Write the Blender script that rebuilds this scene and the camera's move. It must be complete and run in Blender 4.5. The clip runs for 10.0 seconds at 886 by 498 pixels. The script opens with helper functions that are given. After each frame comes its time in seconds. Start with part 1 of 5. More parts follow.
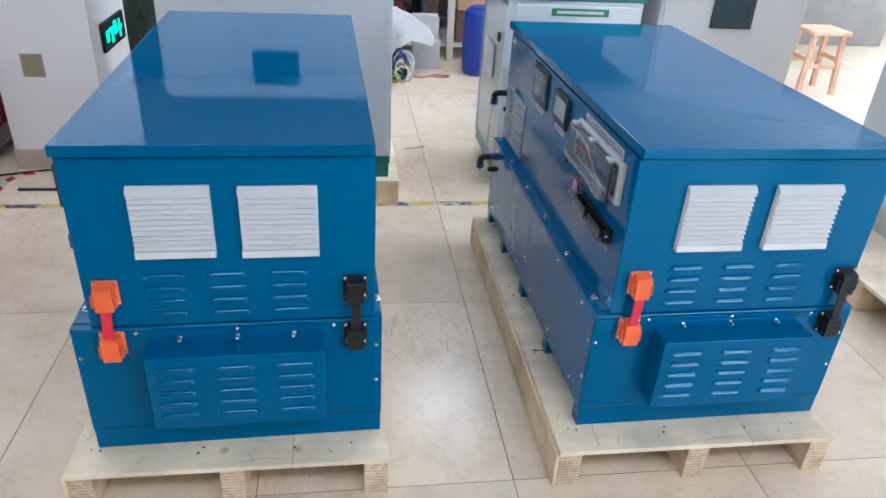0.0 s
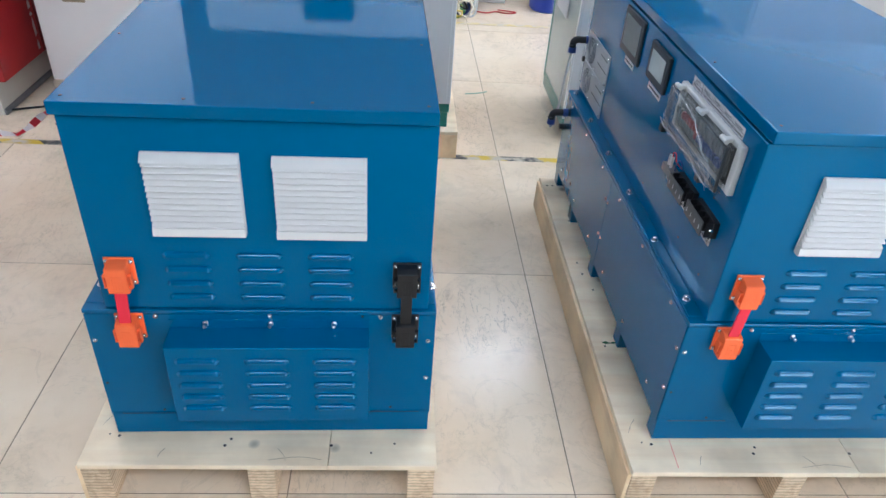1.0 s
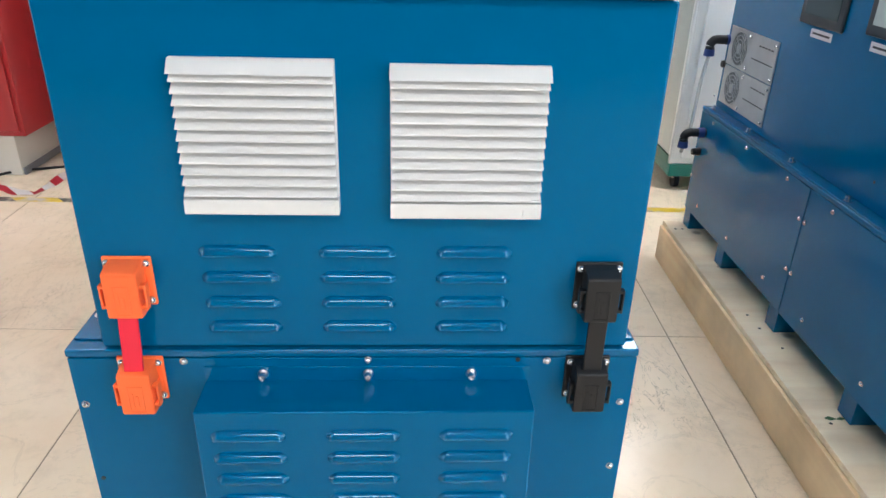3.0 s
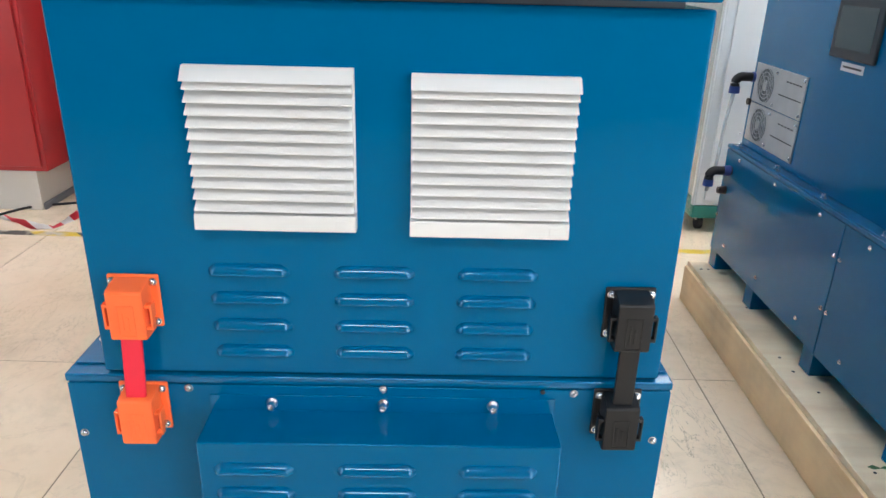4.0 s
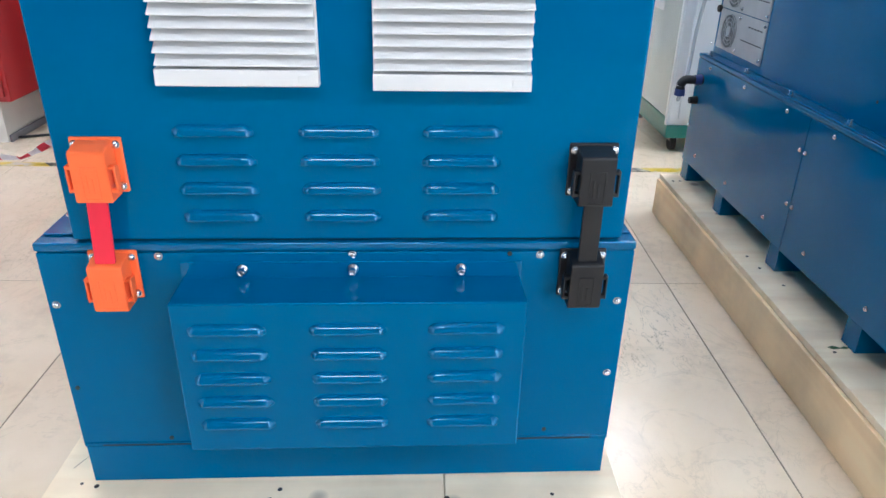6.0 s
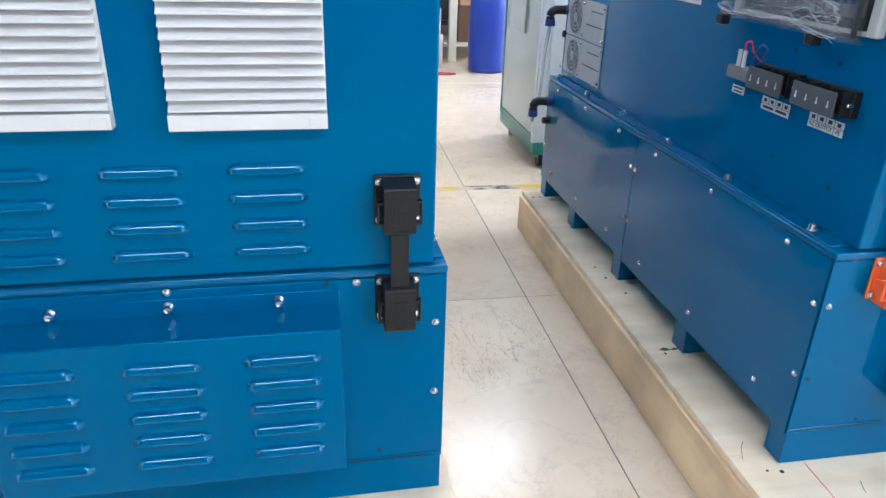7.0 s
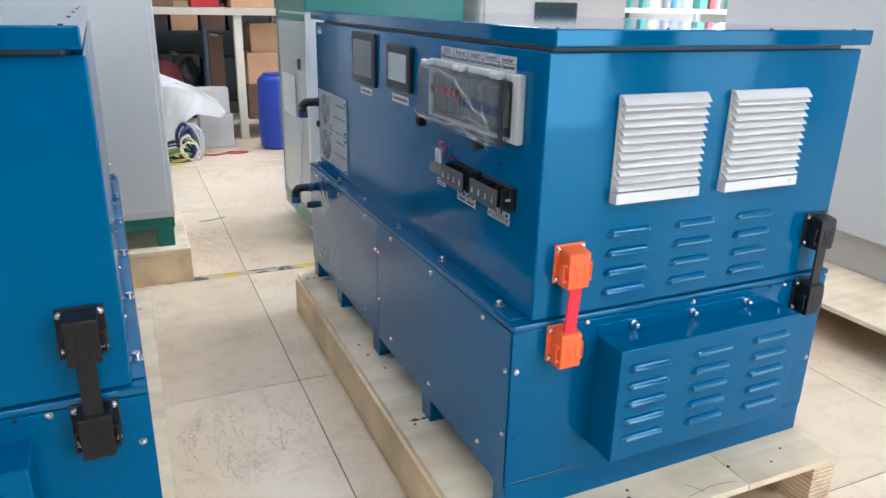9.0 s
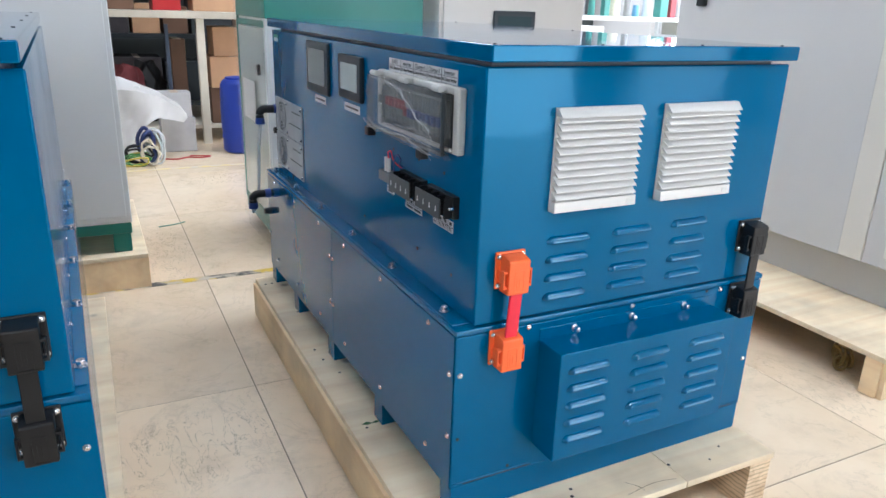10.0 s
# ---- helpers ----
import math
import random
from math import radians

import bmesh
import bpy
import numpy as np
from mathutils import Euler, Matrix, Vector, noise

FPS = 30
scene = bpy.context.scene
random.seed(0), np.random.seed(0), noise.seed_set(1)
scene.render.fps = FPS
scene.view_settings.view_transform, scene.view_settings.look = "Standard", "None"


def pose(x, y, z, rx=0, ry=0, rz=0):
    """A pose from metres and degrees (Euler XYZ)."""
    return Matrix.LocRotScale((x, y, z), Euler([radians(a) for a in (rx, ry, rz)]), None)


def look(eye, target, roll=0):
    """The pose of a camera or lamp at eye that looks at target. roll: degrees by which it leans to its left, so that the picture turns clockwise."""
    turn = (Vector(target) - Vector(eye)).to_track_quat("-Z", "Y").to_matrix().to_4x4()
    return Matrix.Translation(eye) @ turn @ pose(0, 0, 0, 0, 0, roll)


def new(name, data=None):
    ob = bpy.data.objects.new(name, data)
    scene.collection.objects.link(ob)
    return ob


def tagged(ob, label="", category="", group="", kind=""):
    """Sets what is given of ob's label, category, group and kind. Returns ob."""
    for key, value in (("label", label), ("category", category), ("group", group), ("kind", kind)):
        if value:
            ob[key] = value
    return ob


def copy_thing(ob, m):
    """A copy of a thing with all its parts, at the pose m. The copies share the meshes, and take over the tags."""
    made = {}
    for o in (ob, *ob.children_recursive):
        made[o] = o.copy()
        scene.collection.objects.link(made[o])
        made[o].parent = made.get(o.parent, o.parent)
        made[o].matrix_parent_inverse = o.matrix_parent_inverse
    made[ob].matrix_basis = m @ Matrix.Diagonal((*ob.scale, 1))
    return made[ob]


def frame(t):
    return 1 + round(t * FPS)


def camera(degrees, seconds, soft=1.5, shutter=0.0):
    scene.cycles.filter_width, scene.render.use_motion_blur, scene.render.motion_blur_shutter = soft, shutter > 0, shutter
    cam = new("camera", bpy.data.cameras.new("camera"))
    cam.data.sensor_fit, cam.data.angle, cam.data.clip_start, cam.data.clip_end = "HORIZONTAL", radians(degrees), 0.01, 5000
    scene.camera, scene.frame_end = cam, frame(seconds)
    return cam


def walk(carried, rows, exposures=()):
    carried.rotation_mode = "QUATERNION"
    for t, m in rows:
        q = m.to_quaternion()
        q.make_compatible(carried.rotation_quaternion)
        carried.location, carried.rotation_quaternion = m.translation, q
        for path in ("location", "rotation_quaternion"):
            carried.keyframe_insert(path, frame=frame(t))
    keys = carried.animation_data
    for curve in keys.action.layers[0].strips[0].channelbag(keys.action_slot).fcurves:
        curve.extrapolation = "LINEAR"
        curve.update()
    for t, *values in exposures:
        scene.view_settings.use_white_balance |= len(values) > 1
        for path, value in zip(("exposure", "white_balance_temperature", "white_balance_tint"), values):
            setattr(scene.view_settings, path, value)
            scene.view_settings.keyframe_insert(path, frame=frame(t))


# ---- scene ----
cam = camera(64.0, 10.0, soft=1.5)
PATH = [
    (0, (0.307, -1.687, 1.762), (0.581, 0.04, 0.79), 3.5),
    (0.5, (0.289, -1.523, 1.749), (0.49, 0.173, 0.708), 3.4),
    (1, (0.299, -1.346, 1.709), (0.439, 0.295, 0.575), 4.3),
    (1.5, (0.239, -1.153, 1.615), (0.341, 0.436, 0.406), 4.5),
    (2, (0.15, -0.956, 1.494), (0.223, 0.672, 0.335), 2.8),
    (2.5, (0.105, -0.879, 1.299), (0.159, 0.846, 0.289), 1.7),
    (2.7, (0.09, -0.882, 1.235), (0.145, 0.877, 0.286), 1.6),
    (4, (0.082, -0.848, 1.125), (0.081, 1.006, 0.374), 1.6),
    (4.5, (0.077, -0.815, 1.082), (0.059, 1.029, 0.309), 1.6),
    (5, (0.082, -0.856, 1.045), (0.052, 0.964, 0.217), 1.4),
    (5.2, (0.084, -0.875, 1.034), (0.052, 0.936, 0.184), 1.3),
    (6.3, (0.132, -0.914, 1.014), (0.253, 0.882, 0.141), 1.2),
    (6.5, (0.172, -0.922, 1.024), (0.341, 0.873, 0.158), 1.3),
    (7, (0.235, -0.944, 1.049), (0.55, 0.851, 0.225), 1.7),
    (7.5, (0.284, -0.972, 1.078), (0.769, 0.814, 0.321), 2.1),
    (8, (0.337, -1.001, 1.112), (0.929, 0.768, 0.392), 1.6),
    (8.5, (0.395, -1.028, 1.131), (1.087, 0.719, 0.445), 1.2),
    (9, (0.431, -1.063, 1.158), (1.202, 0.661, 0.499), 1.2),
    (9.5, (0.452, -1.083, 1.16), (1.272, 0.624, 0.515), 1.5),
    (10, (0.462, -1.114, 1.179), (1.31, 0.577, 0.531), 1.9),
]
walk(cam, [(t, look(eye, target, roll)) for t, eye, target, roll in PATH],
     [(0, -0.26, 5450, 10), (1, -0.12, 5500, 10), (2, 0.07, 5500, 10), (2.5, 0.2, 6100, 10), (4, 0.26, 6150, 10), (5, 0.32, 5850, 10), (7, 0.26, 5500, 10), (8, 0.2, 5600, 10), (9, 0.0, 5800, 10), (10, -0.07, 5900, 10)])


# ---- world, daylight and lamps ----
scene.view_settings.exposure = 0.0
world = bpy.data.worlds.new("world")
scene.world = world
world.use_nodes = True
wn = world.node_tree
sky = wn.nodes.new("ShaderNodeTexSky")
sky.sky_type, sky.sun_disc = "NISHITA", False
sky.sun_elevation, sky.sun_rotation = radians(38), radians(120)
wn.links.new(sky.outputs["Color"], wn.nodes["Background"].inputs["Color"])
wn.nodes["Background"].inputs["Strength"].default_value = 0.12

sun = new("sun", bpy.data.lights.new("sun", "SUN"))
sun.data.energy, sun.data.angle, sun.data.color = 1.2, radians(12), (1.0, 0.95, 0.88)
sun.matrix_world = look((9, -6, 9), (3, 0, 0))


def window_light(x, y, z, w, h, aim, watts, tint=(0.93, 0.97, 1.0)):
    """Daylight that comes in through a window's opening."""
    lamp = new("window_daylight", bpy.data.lights.new("window_daylight", "AREA"))
    lamp.data.shape, lamp.data.size, lamp.data.size_y = "RECTANGLE", w, h
    lamp.data.energy, lamp.data.color = watts, tint
    lamp.matrix_world = look((x, y, z), aim)
    return lamp


X0, X1, Y0, Y1, TOP = -4.6, 7.6, -4.6, 8.2, 3.3
window_light(3.85, Y0 + 0.03, 1.27, 1.9, 2.46, (3.85, 0, 1.2), 100)
window_light(6.2, Y0 + 0.03, 1.27, 1.3, 2.46, (6.2, 0, 1.2), 28)
window_light(X1 - 0.03, -2.1, 1.75, 3.2, 1.8, (0, -2.1, 1.5), 38)
# Added fill from the unseen west side; brightens left-facing panels and floor.
window_light(X0 + 0.03, -2.4, 1.75, 3.0, 1.8, (0, -2.4, 1.2), 42)
window_light(X1 - 0.03, 4.6, 1.75, 4.6, 1.8, (0, 4.6, 1.5), 235)
window_light(5.85, Y1 - 0.03, 2.15, 2.9, 1.9, (5.85, 0, 2.0), 48)

# ---- materials ----
def paint(name, base, rough=0.5, metal=0.0, coat=0.0, vary=0.06, vscale=6.0, grain=0.0, gscale=200.0, bump=0.0, bscale=120.0, spec=0.5, rvary=0.0):
    """A surface with broad and fine variation of its colour and roughness and a fine relief."""
    m = bpy.data.materials.new(name)
    m.use_nodes = True
    nt = m.node_tree
    b = nt.nodes["Principled BSDF"]
    b.inputs["Roughness"].default_value, b.inputs["Metallic"].default_value = rough, metal
    b.inputs["Coat Weight"].default_value, b.inputs["Coat Roughness"].default_value = coat, 0.06
    b.inputs["Specular IOR Level"].default_value = spec
    co = nt.nodes.new("ShaderNodeTexCoord")
    broad = nt.nodes.new("ShaderNodeTexNoise")
    broad.inputs["Scale"].default_value, broad.inputs["Detail"].default_value = vscale, 4
    fine = nt.nodes.new("ShaderNodeTexNoise")
    fine.inputs["Scale"].default_value, fine.inputs["Detail"].default_value = gscale, 3
    for n in (broad, fine):
        nt.links.new(co.outputs["Object"], n.inputs["Vector"])
    a = nt.nodes.new("ShaderNodeMapRange")
    a.inputs["To Min"].default_value, a.inputs["To Max"].default_value = 1 - vary * 2, 1 + vary * 2
    nt.links.new(broad.outputs["Fac"], a.inputs["Value"])
    c = nt.nodes.new("ShaderNodeMapRange")
    c.inputs["To Min"].default_value, c.inputs["To Max"].default_value = 1 - grain * 2, 1 + grain * 2
    nt.links.new(fine.outputs["Fac"], c.inputs["Value"])
    mul = nt.nodes.new("ShaderNodeMath")
    mul.operation = "MULTIPLY"
    nt.links.new(a.outputs["Result"], mul.inputs[0]), nt.links.new(c.outputs["Result"], mul.inputs[1])
    col = nt.nodes.new("ShaderNodeVectorMath")
    col.operation = "SCALE"
    col.inputs[0].default_value = base
    nt.links.new(mul.outputs["Value"], col.inputs["Scale"])
    nt.links.new(col.outputs["Vector"], b.inputs["Base Color"])
    if rvary:
        r = nt.nodes.new("ShaderNodeMapRange")
        r.inputs["From Min"].default_value, r.inputs["From Max"].default_value = 0.35, 0.7
        r.inputs["To Min"].default_value, r.inputs["To Max"].default_value = rough, rough + rvary
        nt.links.new(broad.outputs["Fac"], r.inputs["Value"])
        nt.links.new(r.outputs["Result"], b.inputs["Roughness"])
    if bump:
        rel = nt.nodes.new("ShaderNodeTexNoise")
        rel.inputs["Scale"].default_value, rel.inputs["Detail"].default_value = bscale, 2
        nt.links.new(co.outputs["Object"], rel.inputs["Vector"])
        bp = nt.nodes.new("ShaderNodeBump")
        bp.inputs["Strength"].default_value, bp.inputs["Distance"].default_value = bump, 0.002
        nt.links.new(rel.outputs["Fac"], bp.inputs["Height"])
        nt.links.new(bp.outputs["Normal"], b.inputs["Normal"])
    return m


def clear(name, tint, rough=0.03, alpha=0.25, bump=0.0, bscale=30.0):
    """Thin clear plastic or glass: mostly see-through with a gloss."""
    m = bpy.data.materials.new(name)
    m.use_nodes = True
    nt = m.node_tree
    b = nt.nodes["Principled BSDF"]
    b.inputs["Base Color"].default_value = (*tint, 1)
    b.inputs["Roughness"].default_value, b.inputs["Alpha"].default_value = rough, alpha
    if bump:
        co = nt.nodes.new("ShaderNodeTexCoord")
        rel = nt.nodes.new("ShaderNodeTexNoise")
        rel.inputs["Scale"].default_value, rel.inputs["Detail"].default_value, rel.inputs["Distortion"].default_value = bscale, 3, 1.5
        nt.links.new(co.outputs["Object"], rel.inputs["Vector"])
        bp = nt.nodes.new("ShaderNodeBump")
        bp.inputs["Strength"].default_value, bp.inputs["Distance"].default_value = bump, 0.01
        nt.links.new(rel.outputs["Fac"], bp.inputs["Height"])
        nt.links.new(bp.outputs["Normal"], b.inputs["Normal"])
    return m


def glow(name, colour, strength):
    m = bpy.data.materials.new(name)
    m.use_nodes = True
    b = m.node_tree.nodes["Principled BSDF"]
    b.inputs["Base Color"].default_value = (*colour, 1)
    b.inputs["Emission Color"].default_value, b.inputs["Emission Strength"].default_value = (*colour, 1), strength
    return m


def wood(name, pale, dark, axis="Y", ply=False, scale=1.0):
    """Pale softwood or plywood: long grain, broad stains and dark knots; ply adds the layers of a sawn edge."""
    m = bpy.data.materials.new(name)
    m.use_nodes = True
    nt = m.node_tree
    b = nt.nodes["Principled BSDF"]
    b.inputs["Roughness"].default_value = 0.72
    co = nt.nodes.new("ShaderNodeTexCoord")
    mp = nt.nodes.new("ShaderNodeMapping")
    s = {"X": (2, 40, 40), "Y": (40, 2, 40), "Z": (40, 40, 2)}[axis]
    mp.inputs["Scale"].default_value = [v * scale for v in s]
    inf = nt.nodes.new("ShaderNodeObjectInfo")
    off = nt.nodes.new("ShaderNodeVectorMath")
    off.operation = "ADD"
    rnd = nt.nodes.new("ShaderNodeMath")
    rnd.operation, rnd.inputs[1].default_value = "MULTIPLY", 7.0
    nt.links.new(inf.outputs["Random"], rnd.inputs[0])
    nt.links.new(co.outputs["Object"], off.inputs[0]), nt.links.new(rnd.outputs["Value"], off.inputs[1])
    nt.links.new(off.outputs["Vector"], mp.inputs["Vector"])
    g = nt.nodes.new("ShaderNodeTexNoise")
    g.inputs["Scale"].default_value, g.inputs["Detail"].default_value, g.inputs["Distortion"].default_value = 1.0, 5, 0.6
    nt.links.new(mp.outputs["Vector"], g.inputs["Vector"])
    ramp = nt.nodes.new("ShaderNodeValToRGB")
    e = ramp.color_ramp.elements
    e[0].position, e[0].color, e[1].position, e[1].color = 0.28, (*dark, 1), 0.62, (*pale, 1)
    nt.links.new(g.outputs["Fac"], ramp.inputs["Fac"])
    st = nt.nodes.new("ShaderNodeTexNoise")
    st.inputs["Scale"].default_value, st.inputs["Detail"].default_value = 5.0, 6
    nt.links.new(off.outputs["Vector"], st.inputs["Vector"])
    sr = nt.nodes.new("ShaderNodeMapRange")
    sr.inputs["From Min"].default_value, sr.inputs["From Max"].default_value = 0.3, 0.62
    sr.inputs["To Min"].default_value, sr.inputs["To Max"].default_value = 0.76, 1.05
    nt.links.new(st.outputs["Fac"], sr.inputs["Value"])
    vor = nt.nodes.new("ShaderNodeTexVoronoi")
    vor.inputs["Scale"].default_value = 3.6
    nt.links.new(off.outputs["Vector"], vor.inputs["Vector"])
    kr = nt.nodes.new("ShaderNodeMapRange")
    kr.inputs["From Min"].default_value, kr.inputs["From Max"].default_value = 0.03, 0.075
    kr.inputs["To Min"].default_value, kr.inputs["To Max"].default_value = 0.45, 1.0
    nt.links.new(vor.outputs["Distance"], kr.inputs["Value"])
    f = nt.nodes.new("ShaderNodeMath")
    f.operation = "MULTIPLY"
    nt.links.new(sr.outputs["Result"], f.inputs[0]), nt.links.new(kr.outputs["Result"], f.inputs[1])
    last = f.outputs["Value"]
    if ply:
        wv = nt.nodes.new("ShaderNodeTexWave")
        wv.bands_direction = "Z"
        wv.inputs["Scale"].default_value, wv.inputs["Distortion"].default_value, wv.inputs["Detail"].default_value = 26.0, 2.2, 3
        wv.inputs["Detail Scale"].default_value = 2.0
        nt.links.new(co.outputs["Object"], wv.inputs["Vector"])
        pr = nt.nodes.new("ShaderNodeMapRange")
        pr.inputs["From Min"].default_value, pr.inputs["From Max"].default_value = 0.05, 0.4
        pr.inputs["To Min"].default_value, pr.inputs["To Max"].default_value = 0.66, 1.0
        nt.links.new(wv.outputs["Fac"], pr.inputs["Value"])
        f2 = nt.nodes.new("ShaderNodeMath")
        f2.operation = "MULTIPLY"
        nt.links.new(last, f2.inputs[0]), nt.links.new(pr.outputs["Result"], f2.inputs[1])
        last = f2.outputs["Value"]
    sc = nt.nodes.new("ShaderNodeVectorMath")
    sc.operation = "SCALE"
    nt.links.new(ramp.outputs["Color"], sc.inputs[0]), nt.links.new(last, sc.inputs["Scale"])
    nt.links.new(sc.outputs["Vector"], b.inputs["Base Color"])
    bp = nt.nodes.new("ShaderNodeBump")
    bp.inputs["Strength"].default_value, bp.inputs["Distance"].default_value = 0.35, 0.002
    nt.links.new(g.outputs["Fac"], bp.inputs["Height"])
    nt.links.new(bp.outputs["Normal"], b.inputs["Normal"])
    return m


def marble_tile(name):
    """Polished cream floor tile with brown veins, fine cracks and scuffs; each tile differs."""
    m = bpy.data.materials.new(name)
    m.use_nodes = True
    nt = m.node_tree
    b = nt.nodes["Principled BSDF"]
    co = nt.nodes.new("ShaderNodeTexCoord")
    inf = nt.nodes.new("ShaderNodeObjectInfo")
    rnd = nt.nodes.new("ShaderNodeMath")
    rnd.operation, rnd.inputs[1].default_value = "MULTIPLY", 31.0
    nt.links.new(inf.outputs["Random"], rnd.inputs[0])
    off = nt.nodes.new("ShaderNodeVectorMath")
    off.operation = "ADD"
    nt.links.new(co.outputs["Object"], off.inputs[0]), nt.links.new(rnd.outputs["Value"], off.inputs[1])

    stretch = nt.nodes.new("ShaderNodeMapping")
    stretch.inputs["Scale"].default_value = (1.7, 0.55, 1.0)
    nt.links.new(off.outputs["Vector"], stretch.inputs["Vector"])

    def noise_tex(scale, detail, distort=0.0, rough=0.5, vec=off):
        n = nt.nodes.new("ShaderNodeTexNoise")
        n.inputs["Scale"].default_value, n.inputs["Detail"].default_value = scale, detail
        n.inputs["Distortion"].default_value, n.inputs["Roughness"].default_value = distort, rough
        nt.links.new(vec.outputs["Vector"], n.inputs["Vector"])
        return n.outputs["Fac"]

    def spread(value, a, z, lo, hi):
        r = nt.nodes.new("ShaderNodeMapRange")
        for k, v in (("From Min", a), ("From Max", z), ("To Min", lo), ("To Max", hi)):
            r.inputs[k].default_value = v
        nt.links.new(value, r.inputs["Value"])
        return r.outputs["Result"]

    def maths(op, p, q):
        n = nt.nodes.new("ShaderNodeMath")
        n.operation = op
        for i, v in enumerate((p, q)):
            if isinstance(v, (int, float)):
                n.inputs[i].default_value = v
            else:
                nt.links.new(v, n.inputs[i])
        return n.outputs["Value"]

    cloud = noise_tex(2.2, 5, 0.4, 0.6)
    ramp = nt.nodes.new("ShaderNodeValToRGB")
    e = ramp.color_ramp.elements
    e[0].position, e[0].color, e[1].position, e[1].color = 0.3, (0.75, 0.60, 0.425, 1), 0.68, (0.84, 0.705, 0.535, 1)
    nt.links.new(cloud, ramp.inputs["Fac"])
    vein = noise_tex(3.0, 7, 1.2, 0.62)
    line = maths("ABSOLUTE", maths("SUBTRACT", vein, 0.5), 0.0)
    veins = spread(line, 0.0, 0.012, 0.90, 1.0)
    zone = spread(noise_tex(1.6, 2), 0.5, 0.62, 0.0, 1.0)
    crack = noise_tex(10.0, 6, 1.6, 0.6, stretch)
    cline = maths("ABSOLUTE", maths("SUBTRACT", crack, 0.5), 0.0)
    cracks = maths("MULTIPLY", spread(cline, 0.0, 0.012, 1.0, 0.0), spread(inf.outputs["Random"], 0.3, 0.75, 0.10, 0.46))
    crackmul = maths("SUBTRACT", 1.0, maths("MULTIPLY", cracks, zone))
    dirt = spread(noise_tex(5.0, 8, 0.3, 0.72), 0.3, 0.5, 0.84, 1.0)
    tone = spread(inf.outputs["Random"], 0.0, 1.0, 0.94, 1.04)
    total = maths("MULTIPLY", maths("MULTIPLY", maths("MULTIPLY", veins, crackmul), dirt), tone)
    sc = nt.nodes.new("ShaderNodeVectorMath")
    sc.operation = "SCALE"
    nt.links.new(ramp.outputs["Color"], sc.inputs[0]), nt.links.new(total, sc.inputs["Scale"])
    nt.links.new(sc.outputs["Vector"], b.inputs["Base Color"])
    nt.links.new(spread(noise_tex(6.0, 6, 0.3, 0.65), 0.2, 0.8, 0.16, 0.27), b.inputs["Roughness"])
    b.inputs["Specular IOR Level"].default_value = 0.4
    bp = nt.nodes.new("ShaderNodeBump")
    bp.inputs["Strength"].default_value, bp.inputs["Distance"].default_value = 0.03, 0.002
    nt.links.new(crackmul, bp.inputs["Height"])
    nt.links.new(bp.outputs["Normal"], b.inputs["Normal"])
    return m


def hazard(name, a, c, scale, wear=0.46):
    """Worn floor tape in two colours."""
    m = bpy.data.materials.new(name)
    m.use_nodes = True
    nt = m.node_tree
    b = nt.nodes["Principled BSDF"]
    b.inputs["Roughness"].default_value = 0.5
    co = nt.nodes.new("ShaderNodeTexCoord")
    wv = nt.nodes.new("ShaderNodeTexWave")
    wv.bands_direction = "DIAGONAL"
    wv.inputs["Scale"].default_value, wv.inputs["Distortion"].default_value = scale, 0.4
    nt.links.new(co.outputs["Object"], wv.inputs["Vector"])
    ramp = nt.nodes.new("ShaderNodeValToRGB")
    ramp.color_ramp.interpolation = "CONSTANT"
    e = ramp.color_ramp.elements
    e[0].position, e[0].color, e[1].position, e[1].color = 0.0, (*a, 1), 0.5, (*c, 1)
    nt.links.new(wv.outputs["Fac"], ramp.inputs["Fac"])
    n = nt.nodes.new("ShaderNodeTexNoise")
    n.inputs["Scale"].default_value, n.inputs["Detail"].default_value = 14.0, 6
    nt.links.new(co.outputs["Object"], n.inputs["Vector"])
    r = nt.nodes.new("ShaderNodeMapRange")
    r.inputs["From Min"].default_value, r.inputs["From Max"].default_value = wear, wear + 0.14
    nt.links.new(n.outputs["Fac"], r.inputs["Value"])
    mx = nt.nodes.new("ShaderNodeMix")
    mx.data_type = "RGBA"
    mx.inputs["B"].default_value = (0.5, 0.43, 0.32, 1)
    nt.links.new(r.outputs["Result"], mx.inputs["Factor"])
    nt.links.new(ramp.outputs["Color"], mx.inputs["A"])
    nt.links.new(mx.outputs["Result"], b.inputs["Base Color"])
    return m


BLUE = paint("blue_enamel", (0.0, 0.104, 0.248), 0.05, vary=0.03, vscale=3, bump=0.015, bscale=420, spec=0.65, rvary=0.04)
BLUE_LID = paint("blue_enamel_smooth", (0.0, 0.094, 0.226), 0.03, vary=0.02, vscale=2, bump=0.015, bscale=260, spec=0.62, rvary=0.03)
BLUE_FACE = paint("blue_enamel_sheet", (0.0, 0.104, 0.248), 0.09, vary=0.03, vscale=3, bump=0.55, bscale=9, spec=0.5, rvary=0.05)
for gloss in (BLUE, BLUE_LID, BLUE_FACE):
    gloss.node_tree.nodes["Principled BSDF"].inputs["Specular Tint"].default_value = (0.6, 0.88, 1.0, 1) if gloss is BLUE else (0.22, 0.68, 1.0, 1)
WHITE_PLASTIC = paint("white_plastic", (0.71, 0.70, 0.68), 0.42, vary=0.015)
ORANGE = paint("orange_plastic", (0.97, 0.165, 0.04), 0.42, vary=0.03, bump=0.05, bscale=500)
RED_BAR = paint("red_sleeve", (0.82, 0.018, 0.05), 0.45, vary=0.03)
